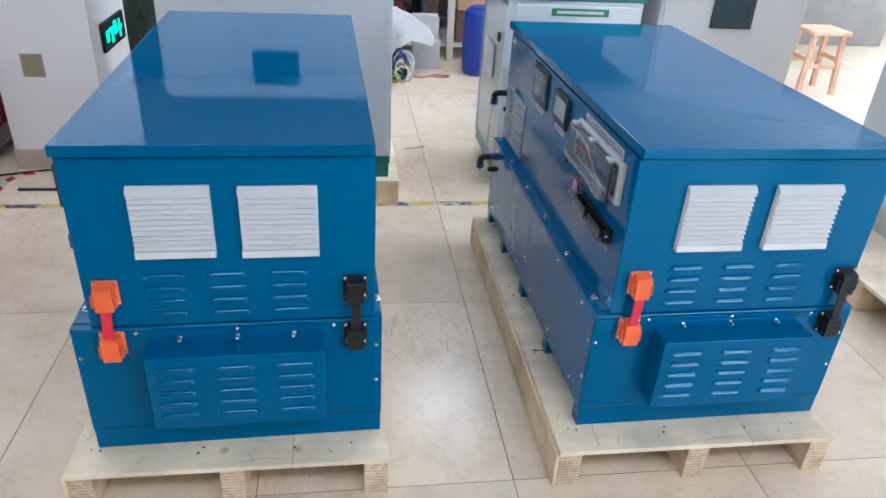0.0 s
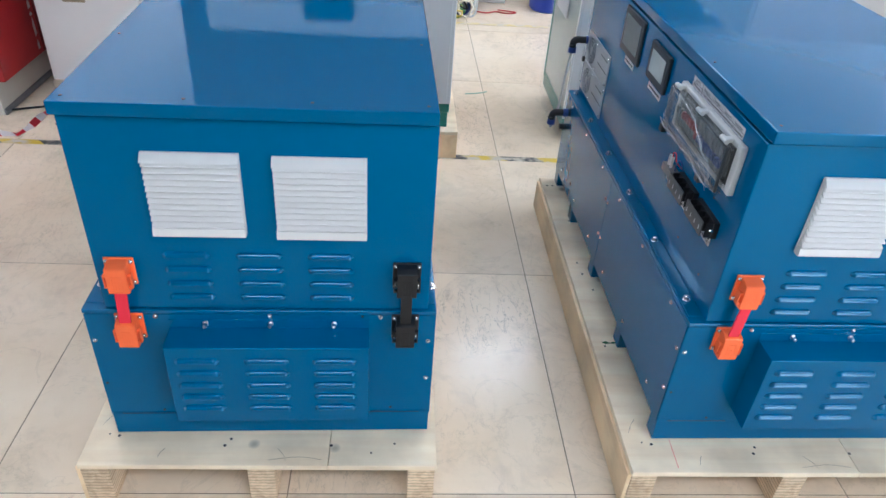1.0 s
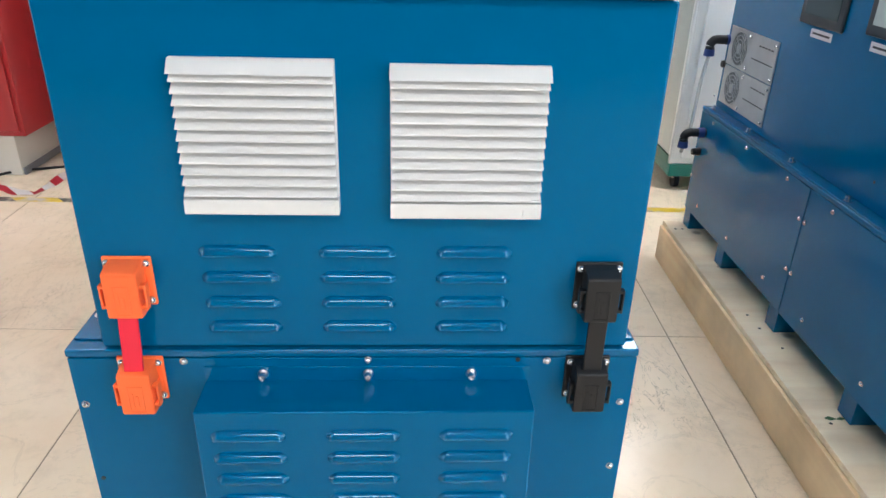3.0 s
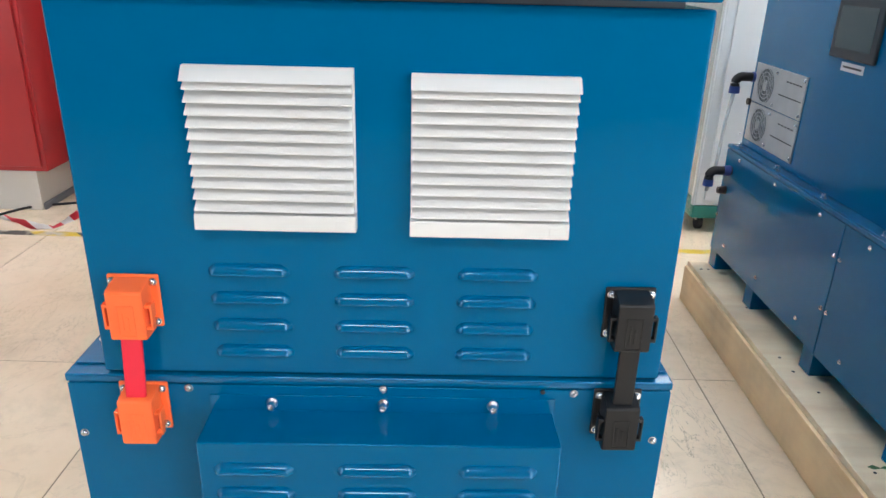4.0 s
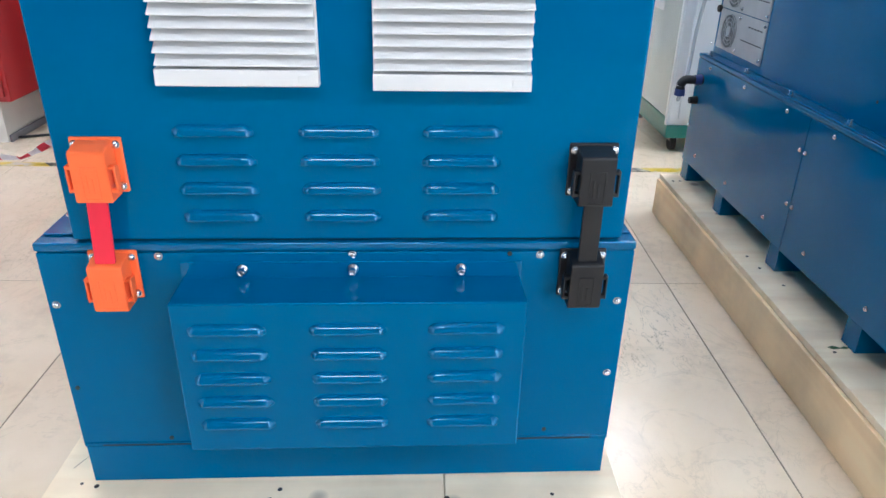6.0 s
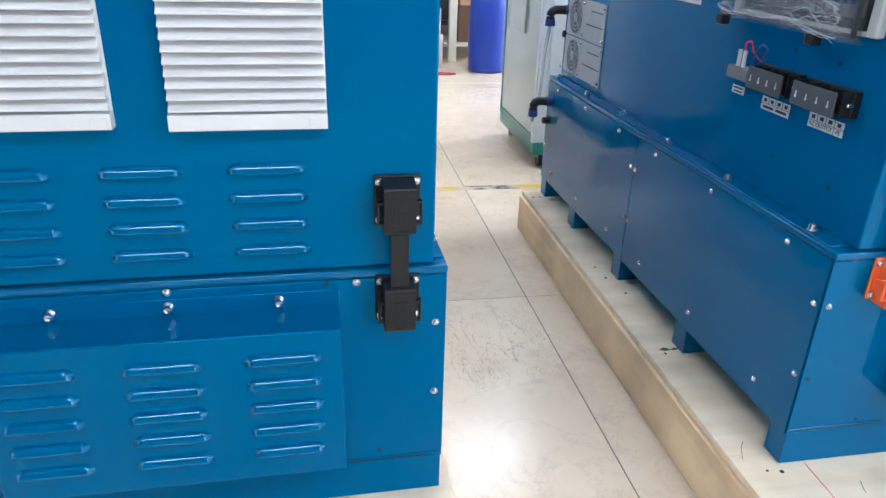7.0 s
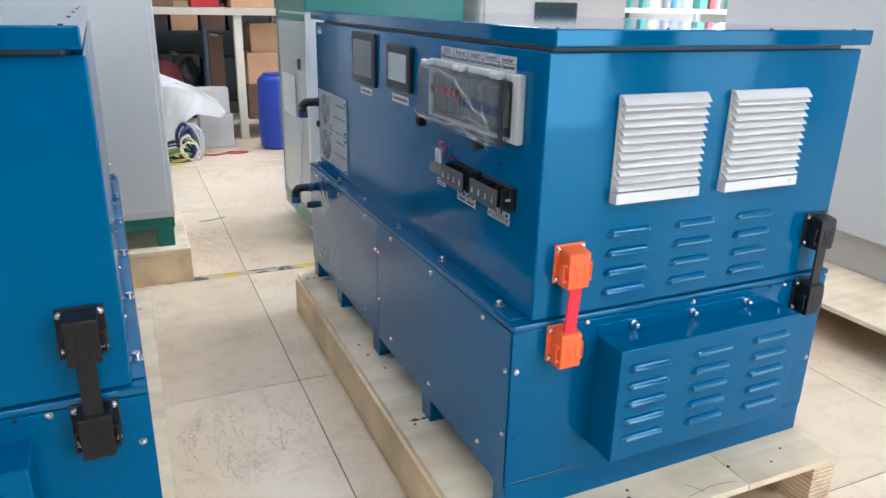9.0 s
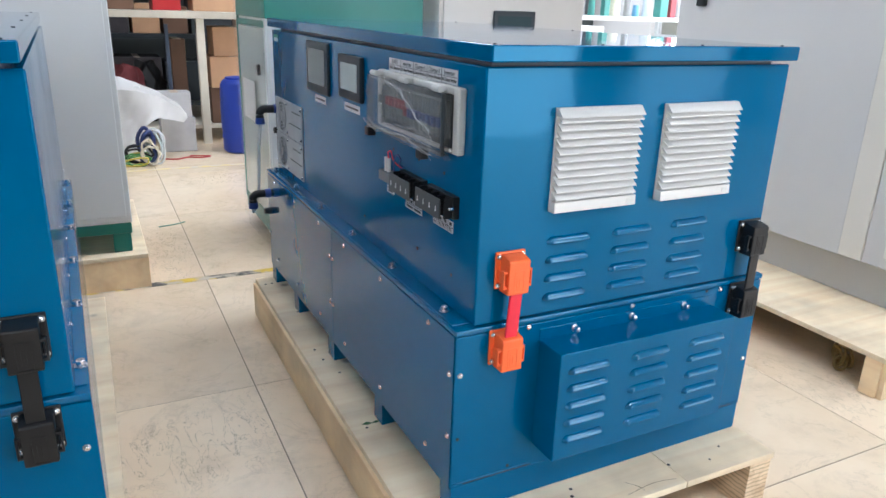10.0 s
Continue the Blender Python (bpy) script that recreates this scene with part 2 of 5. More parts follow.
BLACK = paint("black_plastic", (0.009, 0.0095, 0.011), 0.46, spec=0.4, vary=0.1, bump=0.06, bscale=500)
GASKET = paint("grey_gasket", (0.20, 0.205, 0.225), 0.45, vary=0.06)
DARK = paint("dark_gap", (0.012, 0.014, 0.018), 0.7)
STEEL = paint("zinc_steel", (0.72, 0.74, 0.77), 0.20, metal=1.0, vary=0.08, vscale=60)
ALU = paint("brushed_aluminium", (0.42, 0.445, 0.465), 0.42, metal=0.4, vary=0.08, vscale=20)
PLY = wood("plywood_deck", (0.94, 0.80, 0.58), (0.85, 0.67, 0.45), "X", scale=0.6)
LVL = wood("laminated_beam", (0.84, 0.66, 0.44), (0.62, 0.43, 0.26), "Y", ply=True)
BOARD = wood("pine_board", (0.97, 0.76, 0.48), (0.88, 0.64, 0.38), "Y", scale=0.5)
STOOLWOOD = wood("stool_wood", (0.82, 0.55, 0.38), (0.70, 0.42, 0.26), "Z")
TILE = marble_tile("cream_marble_tile")
GROUT = paint("grout", (0.24, 0.19, 0.14), 0.85, vary=0.15)
WALL = paint("white_wall_paint", (0.83, 0.81, 0.80), 0.7, vary=0.03, vscale=1.5, bump=0.1, bscale=60)
# Dark wall colour chosen to keep reflections in the blue enamel dim.
DULL = paint("grey_green_dimmed_wall", (0.07, 0.08, 0.08), 0.6, vary=0.05, vscale=1.5)
CEIL = paint("ceiling_white", (0.42, 0.43, 0.44), 0.8, vary=0.03, vscale=1.0)
SKIRT = paint("beige_skirting", (0.52, 0.42, 0.32), 0.4, vary=0.08, vscale=4)
GREY = paint("light_grey_enamel", (0.72, 0.735, 0.735), 0.45, vary=0.02, vscale=2)
GREY_WARM = paint("warm_white_grey_enamel", (0.60, 0.595, 0.59), 0.45, vary=0.02, vscale=2)
BEIGE = paint("warm_grey_enamel", (0.56, 0.54, 0.51), 0.45, vary=0.02, vscale=2)
PALE = paint("pale_strip", (0.72, 0.69, 0.63), 0.5, vary=0.02)
WHITE_ENAMEL = paint("white_enamel", (0.70, 0.73, 0.74), 0.3, vary=0.03, vscale=2)
PALEGREEN = paint("filmed_panel", (0.56, 0.62, 0.60), 0.16, vary=0.10, vscale=3.0, bump=0.3, bscale=7)
GREEN = paint("green_enamel", (0.012, 0.18, 0.145), 0.35, vary=0.05)
RED_DARK = paint("dark_red_enamel", (0.16, 0.02, 0.02), 0.4, vary=0.1)
RED = paint("red_enamel", (0.42, 0.022, 0.025), 0.3, vary=0.06, vscale=2)
DRUM = paint("blue_drum_plastic", (0.010, 0.04, 0.32), 0.4, vary=0.06)
CARD = paint("cardboard", (0.50, 0.30, 0.17), 0.8, vary=0.12, vscale=4)
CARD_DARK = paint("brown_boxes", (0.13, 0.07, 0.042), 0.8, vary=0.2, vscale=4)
CLUTTER = paint("dark_clutter", (0.03, 0.025, 0.028), 0.7, vary=0.3, vscale=9)
CRATE = paint("crate_grey_plastic", (0.52, 0.52, 0.53), 0.5, vary=0.1, vscale=8)
FILM_WHITE = paint("white_plastic_sheet", (0.90, 0.90, 0.90), 0.35, vary=0.04, vscale=8)
SCREEN = paint("screen_glass", (0.035, 0.06, 0.066), 0.08, vary=0.03)
SCREEN_PALE = paint("filmed_screen", (0.46, 0.51, 0.49), 0.25, vary=0.08, vscale=20)
BEZEL = paint("bezel_plastic", (0.02, 0.027, 0.033), 0.45, vary=0.05)
LABEL = paint("label_paper", (0.62, 0.63, 0.64), 0.5, vary=0.03)
INK = paint("label_ink", (0.02, 0.02, 0.022), 0.6)
MODULE = paint("module_plastic", (0.05, 0.055, 0.055), 0.5, vary=0.1, vscale=30)
FAN_GREY = paint("fan_grey", (0.10, 0.115, 0.125), 0.6, vary=0.1, vscale=30)
FAN_BLADE = paint("fan_blade_plastic", (0.19, 0.205, 0.215), 0.55, vary=0.1, vscale=30)
TERMINAL = paint("terminal_cover_plastic", (0.075, 0.08, 0.08), 0.45, vary=0.08, vscale=30)
BOX_GREY = paint("light_grey_plastic", (0.58, 0.59, 0.58), 0.4, vary=0.02)
BREAKER = paint("breaker_plastic", (0.17, 0.18, 0.18), 0.5, vary=0.06)
TOGGLE_RED = paint("red_toggle", (0.38, 0.03, 0.03), 0.4)
TOGGLE_BLUE = paint("blue_toggle", (0.02, 0.05, 0.22), 0.4)
CLEAR = clear("smoked_clear_cover", (0.06, 0.07, 0.07), 0.04, 0.20)
FILM = clear("crinkled_film", (0.7, 0.72, 0.74), 0.05, 0.13, bump=1.0, bscale=55)
# Whitish colour for the highlights drawn along the film's creases.
CREASE_GLINT = clear("film_crease_glint", (0.92, 0.94, 0.97), 0.10, 0.5)
GLASS = clear("window_glass", (0.8, 0.85, 0.85), 0.02, 0.12)
TUBE = clear("clear_tube", (0.75, 0.8, 0.82), 0.1, 0.5)
HAZARD = hazard("yellow_black_tape", (0.62, 0.42, 0.03), (0.06, 0.055, 0.05), 1.6)
YELLOW = hazard("faded_yellow_tape", (0.60, 0.45, 0.16), (0.58, 0.46, 0.22), 3)
REDWHITE = hazard("red_white_tape", (0.60, 0.03, 0.05), (0.78, 0.74, 0.72), 4.2, 0.68)
LAMPGLOW = glow("lamp_diffuser", (0.98, 0.985, 1.0), 16.0)
EXITGLOW = glow("green_sign_light", (0.03, 0.85, 0.42), 1.6)
STRIPGREEN = paint("green_label", (0.02, 0.25, 0.10), 0.4)
LEAF = paint("leaf_green", (0.03, 0.12, 0.03), 0.5)
MIXED = [paint("tin_" + n, c, 0.5, vary=0.1) for n, c in (("red", (0.4, 0.06, 0.07)), ("sky", (0.16, 0.40, 0.62)), ("teal", (0.08, 0.30, 0.26)), ("cream", (0.72, 0.66, 0.52)), ("white", (0.78, 0.8, 0.8)), ("pale", (0.6, 0.66, 0.7)), ("grey", (0.3, 0.3, 0.3)), ("black", (0.05, 0.05, 0.05)))]


# ---- mesh tools ----
def box(bm, x0, x1, y0, y1, z0, z1, bevel=0.0, seg=2):
    made = bmesh.ops.create_cube(bm, size=1.0, matrix=Matrix.Translation(((x0 + x1) / 2, (y0 + y1) / 2, (z0 + z1) / 2)) @ Matrix.Diagonal((abs(x1 - x0), abs(y1 - y0), abs(z1 - z0), 1)))
    if bevel:
        edges = list({e for v in made["verts"] for e in v.link_edges})
        bmesh.ops.bevel(bm, geom=edges, offset=bevel, segments=seg, affect="EDGES", profile=0.5)
    return bm


def rod(bm, a, b, r, r2=None, seg=16):
    a, b = Vector(a), Vector(b)
    d = b - a
    m = Matrix.Translation((a + b) / 2) @ d.to_track_quat("Z", "Y").to_matrix().to_4x4()
    bmesh.ops.create_cone(bm, cap_ends=True, segments=seg, radius1=r, radius2=r if r2 is None else r2, depth=d.length, matrix=m)
    return bm


def hose(bm, pts, r, seg=8, closed=False):
    """A round hose along a line of points, smoothed."""
    P = [Vector(p) for p in pts]
    fine = []
    for i in range(len(P) - 1):
        p0, p1, p2, p3 = P[max(i - 1, 0)], P[i], P[i + 1], P[min(i + 2, len(P) - 1)]
        for k in range(5):
            u = k / 5
            fine.append(0.5 * ((2 * p1) + (p2 - p0) * u + (2 * p0 - 5 * p1 + 4 * p2 - p3) * u * u + (3 * p1 - p0 - 3 * p2 + p3) * u ** 3))
    fine.append(P[-1])
    rings = []
    for i, p in enumerate(fine):
        t = (fine[min(i + 1, len(fine) - 1)] - fine[max(i - 1, 0)]).normalized()
        q = t.to_track_quat("Z", "Y")
        rings.append([bm.verts.new(p + q @ Vector((r * math.cos(a), r * math.sin(a), 0))) for a in [2 * math.pi * k / seg for k in range(seg)]])
    for a, b in zip(rings, rings[1:]):
        for k in range(seg):
            bm.faces.new((a[k], a[(k + 1) % seg], b[(k + 1) % seg], b[k]))
    bm.faces.new(rings[0][::-1]), bm.faces.new(rings[-1])
    return bm


def prism(bm, profile, x0, x1, axis="x"):
    """A straight bar whose cross-section is the profile, given as pairs in the two other axes."""
    def place(u, p, q):
        return {"x": (u, p, q), "y": (p, u, q), "z": (p, q, u)}[axis]
    a = [bm.verts.new(place(x0, *p)) for p in profile]
    b = [bm.verts.new(place(x1, *p)) for p in profile]
    n = len(profile)
    bm.faces.new(a), bm.faces.new(b[::-1])
    for i in range(n):
        bm.faces.new((a[i], b[i], b[(i + 1) % n], a[(i + 1) % n]))
    bmesh.ops.recalc_face_normals(bm, faces=bm.faces)
    return bm


def mesh_of(name, bm, material, shift=(0, 0, 0)):
    me = bpy.data.meshes.new(name)
    bmesh.ops.translate(bm, verts=bm.verts, vec=-Vector(shift))
    bm.normal_update()
    limit = math.cos(radians(50))
    area = {f: f.calc_area() for f in bm.faces}
    normals = []
    for f in bm.faces:
        f.smooth = True
        for loop in f.loops:
            n = Vector()
            for g in loop.vert.link_faces:
                if g.normal.dot(f.normal) > limit:
                    n += g.normal * area[g]
            normals.append(n.normalized() if n.length > 1e-12 else f.normal.copy())
    bm.to_mesh(me)
    bm.free()
    me.materials.append(material)
    me.normals_split_custom_set(normals)
    return me


def top_of(ob):
    while ob.parent:
        ob = ob.parent
    return ob


def part(name, bm, material, parent, label=""):
    """One mesh under a thing or under a part; its points are given in the place's own metres."""
    ob = new(name, mesh_of(name, bm, material, top_of(parent).location))
    ob.parent = parent
    if label:
        ob["label"] = label
    return ob


def piece(name, me, at, parent, turn=None, scale=None):
    """One more object on a shared mesh, under a thing or a part."""
    ob = new(name, me)
    ob.parent = parent
    m = Matrix.Translation(Vector(at) - top_of(parent).location)
    if turn is not None:
        m = m @ turn
    if scale is not None:
        m = m @ Matrix.Diagonal((*scale, 1))
    ob.matrix_basis = m
    return ob


def thing(name, at, label, category, group="", kind=""):
    ob = new(name)
    ob.empty_display_size = 0.05
    ob.location = at
    return tagged(ob, label, category, group, kind)


def single(name, bm, material, label, category, group="", kind=""):
    return tagged(new(name, mesh_of(name, bm, material)), label, category, group, kind)


def B():
    return bmesh.new()


def words(text, size, at, facing, material, parent, width=None):
    """Lettering as a thin mesh in the built-in font, its middle at a place. facing: '-x' or '-y'."""
    cu = bpy.data.curves.new("lettering", "FONT")
    cu.body, cu.size, cu.align_x, cu.align_y, cu.extrude = text, size, "CENTER", "CENTER", 0.0002
    tmp = new("lettering", cu)
    bpy.context.view_layer.update()
    me = bpy.data.meshes.new_from_object(tmp.evaluated_get(bpy.context.evaluated_depsgraph_get()))
    wide = tmp.dimensions.x
    bpy.data.objects.remove(tmp)
    me.materials.clear()
    me.materials.append(material)
    turn = Euler((radians(90), 0, radians(-90 if facing == "-x" else 0))).to_matrix().to_4x4()
    s = min(1.0, width / wide) if width else 1.0
    return piece("lettering", me, at, parent, turn, (s, 1, 1))


TO_LEFT = Matrix.Rotation(radians(-90), 4, "Z")
TO_RIGHT = Matrix.Rotation(radians(90), 4, "Z")
TO_TOP = Matrix.Rotation(radians(-90), 4, "X")


def turned(bm, profile, seg=16):
    """A turned piece along -y: pairs of (radius, height) from the foot to the middle of the head."""
    rings = [[bm.verts.new((max(r, 1e-5) * math.cos(t), -h, max(r, 1e-5) * math.sin(t))) for t in [2 * math.pi * k / seg for k in range(seg)]] for r, h in profile]
    for a, b in zip(rings, rings[1:]):
        for k in range(seg):
            bm.faces.new((a[k], a[(k + 1) % seg], b[(k + 1) % seg], b[k]))
    bm.faces.new(rings[-1])
    bmesh.ops.recalc_face_normals(bm, faces=bm.faces)
    return bm


def pan_head(r, h):
    """A domed screw head on a thin washer, with a dimple."""
    bm = turned(B(), [(r * 1.3, -0.001), (r * 1.3, 0.0012), (r * 1.05, 0.0014), (r, 0.0014 + h * 0.45), (r * 0.86, 0.0014 + h * 0.8), (r * 0.55, 0.0014 + h), (r * 0.3, 0.0014 + h), (r * 0.16, 0.0014 + h * 0.45), (0, 0.0014 + h * 0.4)])
    return mesh_of("screw", bm, STEEL)


def cap_bolt(r, h):
    """A socket cap bolt on a flat and a spring washer."""
    bm = turned(B(), [(r * 1.55, -0.001), (r * 1.55, 0.0014), (r * 1.2, 0.0016), (r * 1.2, 0.0036), (r * 0.8, 0.0038), (r * 0.8, 0.0050), (r, 0.0052), (r, 0.0046 + h), (r * 0.9, 0.0052 + h), (r * 0.58, 0.0052 + h), (r * 0.54, 0.0050 + h), (r * 0.54, 0.0014 + h), (0, 0.001 + h)], 18)
    return mesh_of("bolt", bm, STEEL)


SCREW = pan_head(0.0046, 0.0040)
BOLT = cap_bolt(0.0056, 0.0085)
PIN = mesh_of("screw", rod(B(), (0, 0.001, 0), (0, -0.0012, 0), 0.0036, 0.0036, 10), DARK)


def louver_mesh(length, height, depth):
    """A pressed louvre: a flat-fronted bulge with steep rounded ends and a sharp lower lip."""
    bm = B()
    half = length / 2
    runs = (0.0, 0.0006, 0.0016, 0.003, 0.005, 0.0075, 0.0105, 0.0135, 0.020)
    places = [-half + r for r in runs] + [-half * 0.3, half * 0.3] + [half - r for r in runs[::-1]]
    rows = []
    for u in places:
        d = min(1.0, (half - abs(u)) / 0.0095)
        k = math.sin(d * math.pi / 2) ** 0.9
        top, foot = height * (0.5 - 0.45 * (1 - d)), -height * 0.4
        row = []
        for a, o in ((0.0, 0.0), (0.03, 0.16), (0.09, 0.36), (0.2, 0.58), (0.34, 0.76), (0.5, 0.89), (0.66, 0.97), (0.8, 1.0), (0.9, 0.99), (0.97, 0.9), (1.0, 0.72), (0.985, 0.0)):
            row.append(bm.verts.new((u, -depth * k * o, top + (foot - top) * a)))
        rows.append(row)
    for p, q in zip(rows, rows[1:]):
        for j in range(len(p) - 1):
            bm.faces.new((p[j], p[j + 1], q[j + 1], q[j]))
    bmesh.ops.recalc_face_normals(bm, faces=bm.faces)
    if sum(f.normal.y for f in bm.faces) > 0:
        bmesh.ops.reverse_faces(bm, faces=bm.faces)
    return mesh_of("louver", bm, BLUE)


LOUVER = louver_mesh(0.106, 0.0168, 0.0100)


# ---- the room ----
def slab(name, x0, x1, y0, y1, z0, z1, material, bevel=0.0, label="", category=""):
    return single(name, box(B(), x0, x1, y0, y1, z0, z1, bevel), material, label, category, kind="structure")


floor = slab("floor", X0 - 0.2, X1 + 0.2, Y0 - 0.2, Y1 + 0.2, -0.12, -0.0015, GROUT, 0, "polished cream marble tile floor with dark joints", "floor")
slab("ceiling", X0 - 0.2, X1 + 0.2, Y0 - 0.2, Y1 + 0.2, TOP, TOP + 0.15, CEIL, 0, "plain pale workshop ceiling", "ceiling")


def wall_with_openings(name, along, at, lo, hi, openings, thick=0.2):
    """A wall with real openings (a, b, sill, head) along x or y."""
    bm = B()
    def put(a, b, z0, z1):
        if b - a > 1e-3 and z1 - z0 > 1e-3:
            if along == "x":
                box(bm, a, b, at, at + thick, z0, z1)
            else:
                box(bm, at, at + thick, a, b, z0, z1)
    u = lo
    for a, b, sill, head in openings:
        put(u, a, 0, TOP), put(a, b, 0, sill), put(a, b, head, TOP)
        u = b
    put(u, hi, 0, TOP)
    # South and north walls are darkened so the enamel mirrors less light.
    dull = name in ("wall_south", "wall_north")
    ob = single(name, bm, DULL if dull else WALL, "grey green workshop wall coloured dark to dim its reflections" if dull else "white painted workshop wall", "wall", kind="structure")
    for i, (a, b, sill, head) in enumerate(openings):
        fr = B()
        w, mid = 0.05, at + thick / 2
        for p, q, r, s in ((a, a + w, sill, head), (b - w, b, sill, head), (a + w, b - w, sill, sill + w), (a + w, b - w, head - w, head), ((a + b) / 2 - w / 2, (a + b) / 2 + w / 2, sill + w, head - w)):
            if along == "x":
                box(fr, p, q, mid - 0.03, mid + 0.03, r, s)
            else:
                box(fr, mid - 0.03, mid + 0.03, p, q, r, s)
        win = single("window_" + name[5:] + "_%d" % (i + 1), fr, WHITE_ENAMEL, "white framed workshop window with clear panes", "window", kind="structure")
        for p, q in ((a + w, (a + b) / 2 - w / 2), ((a + b) / 2 + w / 2, b - w)):
            pane = B()
            if along == "x":
                box(pane, p, q, mid - 0.003, mid + 0.003, sill + w, head - w)
            else:
                box(pane, mid - 0.003, mid + 0.003, p, q, sill + w, head - w)
            g = part("pane", pane, GLASS, win)
            g.visible_shadow = False
    return ob


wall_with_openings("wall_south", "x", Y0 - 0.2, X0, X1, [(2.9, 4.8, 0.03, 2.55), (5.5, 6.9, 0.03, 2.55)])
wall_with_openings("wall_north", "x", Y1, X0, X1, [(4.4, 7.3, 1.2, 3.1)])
wall_with_openings("wall_east", "y", X1, Y0 - 0.2, Y1 + 0.2, [(-3.7, -0.5, 0.85, 2.65), (2.3, 6.9, 0.85, 2.65)])
# The west opening is made up to hold the added fill light.
wall_with_openings("wall_west", "y", X0 - 0.2, Y0 - 0.2, Y1 + 0.2, [(-3.9, -0.9, 0.85, 2.65)])

# partition and pillar beside the first cabinet
slab("wall_partition", X0, -1.60, 2.95, 3.1, 0, TOP, WALL, 0, "white painted partition wall", "wall")
slab("pillar", -1.60, -1.06, 2.5, 3.2, 0, TOP, WALL, 0.006, "white painted square pillar", "pillar")
slab("baseboard_pillar", -1.60, -1.045, 2.485, 2.499, 0, 0.125, SKIRT, 0.003, "beige stone skirting round the pillar", "skirting")
slab("baseboard_pillar_side", -1.059, -1.045, 2.5, 3.2, 0, 0.125, SKIRT, 0.003, "beige stone skirting round the pillar", "skirting")
slab("baseboard_partition", X0, -2.70, 2.935, 2.949, 0, 0.16, SKIRT, 0.003, "beige stone skirting along the wall", "skirting")

# ceiling lamps
lamp_first = thing("ceiling_lamp", (0, 0, TOP - 0.09), "white panel ceiling lamp with a glowing diffuser", "ceiling lamp", "ceiling lamps in rows")
bm = B()
box(bm, -0.62, 0.62, -0.32, 0.32, TOP - 0.05, TOP, 0.004)
part("housing", bm, WHITE_ENAMEL, lamp_first)
bm = B()
box(bm, -0.6, 0.6, -0.3, 0.3, TOP - 0.06, TOP - 0.05, 0.003)
part("diffuser", bm, LAMPGLOW, lamp_first, "glowing white diffuser")
lamp_first.location = (3.65, -2.3, TOP - 0.09)
for lx, ly in ((-0.25, -2.3), (1.7, -2.3), (-1.45, 1.6), (1.5, 1.6), (3.6, 1.6), (-1.45, 3.9), (1.5, 3.9), (3.35, 3.9), (5.75, 3.9)):
    copy_thing(lamp_first, pose(lx, ly, TOP - 0.09))

# tape on the floor
bm = B()
box(bm, -3.2, 1.75, 1.955, 2.003, 0.0002, 0.0009)
single("floor_tape", bm, HAZARD, "worn yellow and black hazard tape on the floor", "floor tape", kind="structure")
bm = B()
box(bm, 0.2, 3.2, 4.26, 4.31, 0.0002, 0.0009)
single("floor_tape", bm, YELLOW, "faded yellow marking tape on the floor", "floor tape", kind="structure")

# ---- shared small pieces ----
def slat_mesh():
    bm = B()
    prism(bm, [(-0.005, 0.0), (-0.0215, -0.0128), (-0.022, -0.0148), (-0.0195, -0.0152), (-0.006, -0.0045)], -0.0985, 0.0985)
    bmesh.ops.bevel(bm, geom=list(bm.edges), offset=0.0004, segments=1, affect="EDGES")
    return mesh_of("slat", bm, WHITE_PLASTIC)


SLAT = slat_mesh()


def filter_grille(root, cx, cz, y):
    """A square filter grille, 0.2 m across."""
    bm = B()
    box(bm, cx - 0.100, cx + 0.100, y - 0.005, y + 0.001, cz - 0.100, cz + 0.100, 0.0015)
    g = part("grille", bm, WHITE_PLASTIC, root, "white plastic filter grille with sloping slats")
    bm = B()
    box(bm, cx - 0.085, cx + 0.085, y - 0.0056, y - 0.0046, cz - 0.082, cz + 0.0825)
    part("filter_mat", bm, paint_dark_mat, g)
    bm = B()
    prism(bm, [(y, cz + 0.100), (y - 0.009, cz + 0.0995), (y - 0.0235, cz + 0.083), (y - 0.0235, cz + 0.083), (y - 0.02, cz + 0.0825), (y, cz + 0.0895)], cx - 0.100, cx + 0.100)
    part("top_slat", bm, WHITE_PLASTIC, g)
    for k in range(11):
        piece("slat", SLAT, (cx, y, cz + 0.088 - 0.0148 * k), g)
    bm = B()
    prism(bm, [(y, cz - 0.0775), (y - 0.0185, cz - 0.079), (y - 0.0205, cz - 0.0805), (y - 0.0215, cz - 0.0985), (y - 0.020, cz - 0.100), (y, cz - 0.100)], cx - 0.100, cx + 0.100)
    part("bottom_rail", bm, WHITE_PLASTIC, g)
    bm = B()
    box(bm, cx + 0.0755, cx + 0.0955, y - 0.0222, y - 0.0208, cz - 0.0955, cz - 0.0845, 0.0004, 1)
    part("clip", bm, WHITE_PLASTIC, g)
    return g


paint_dark_mat = paint("filter_fleece", (0.44, 0.44, 0.455), 0.9, vary=0.1, vscale=60)


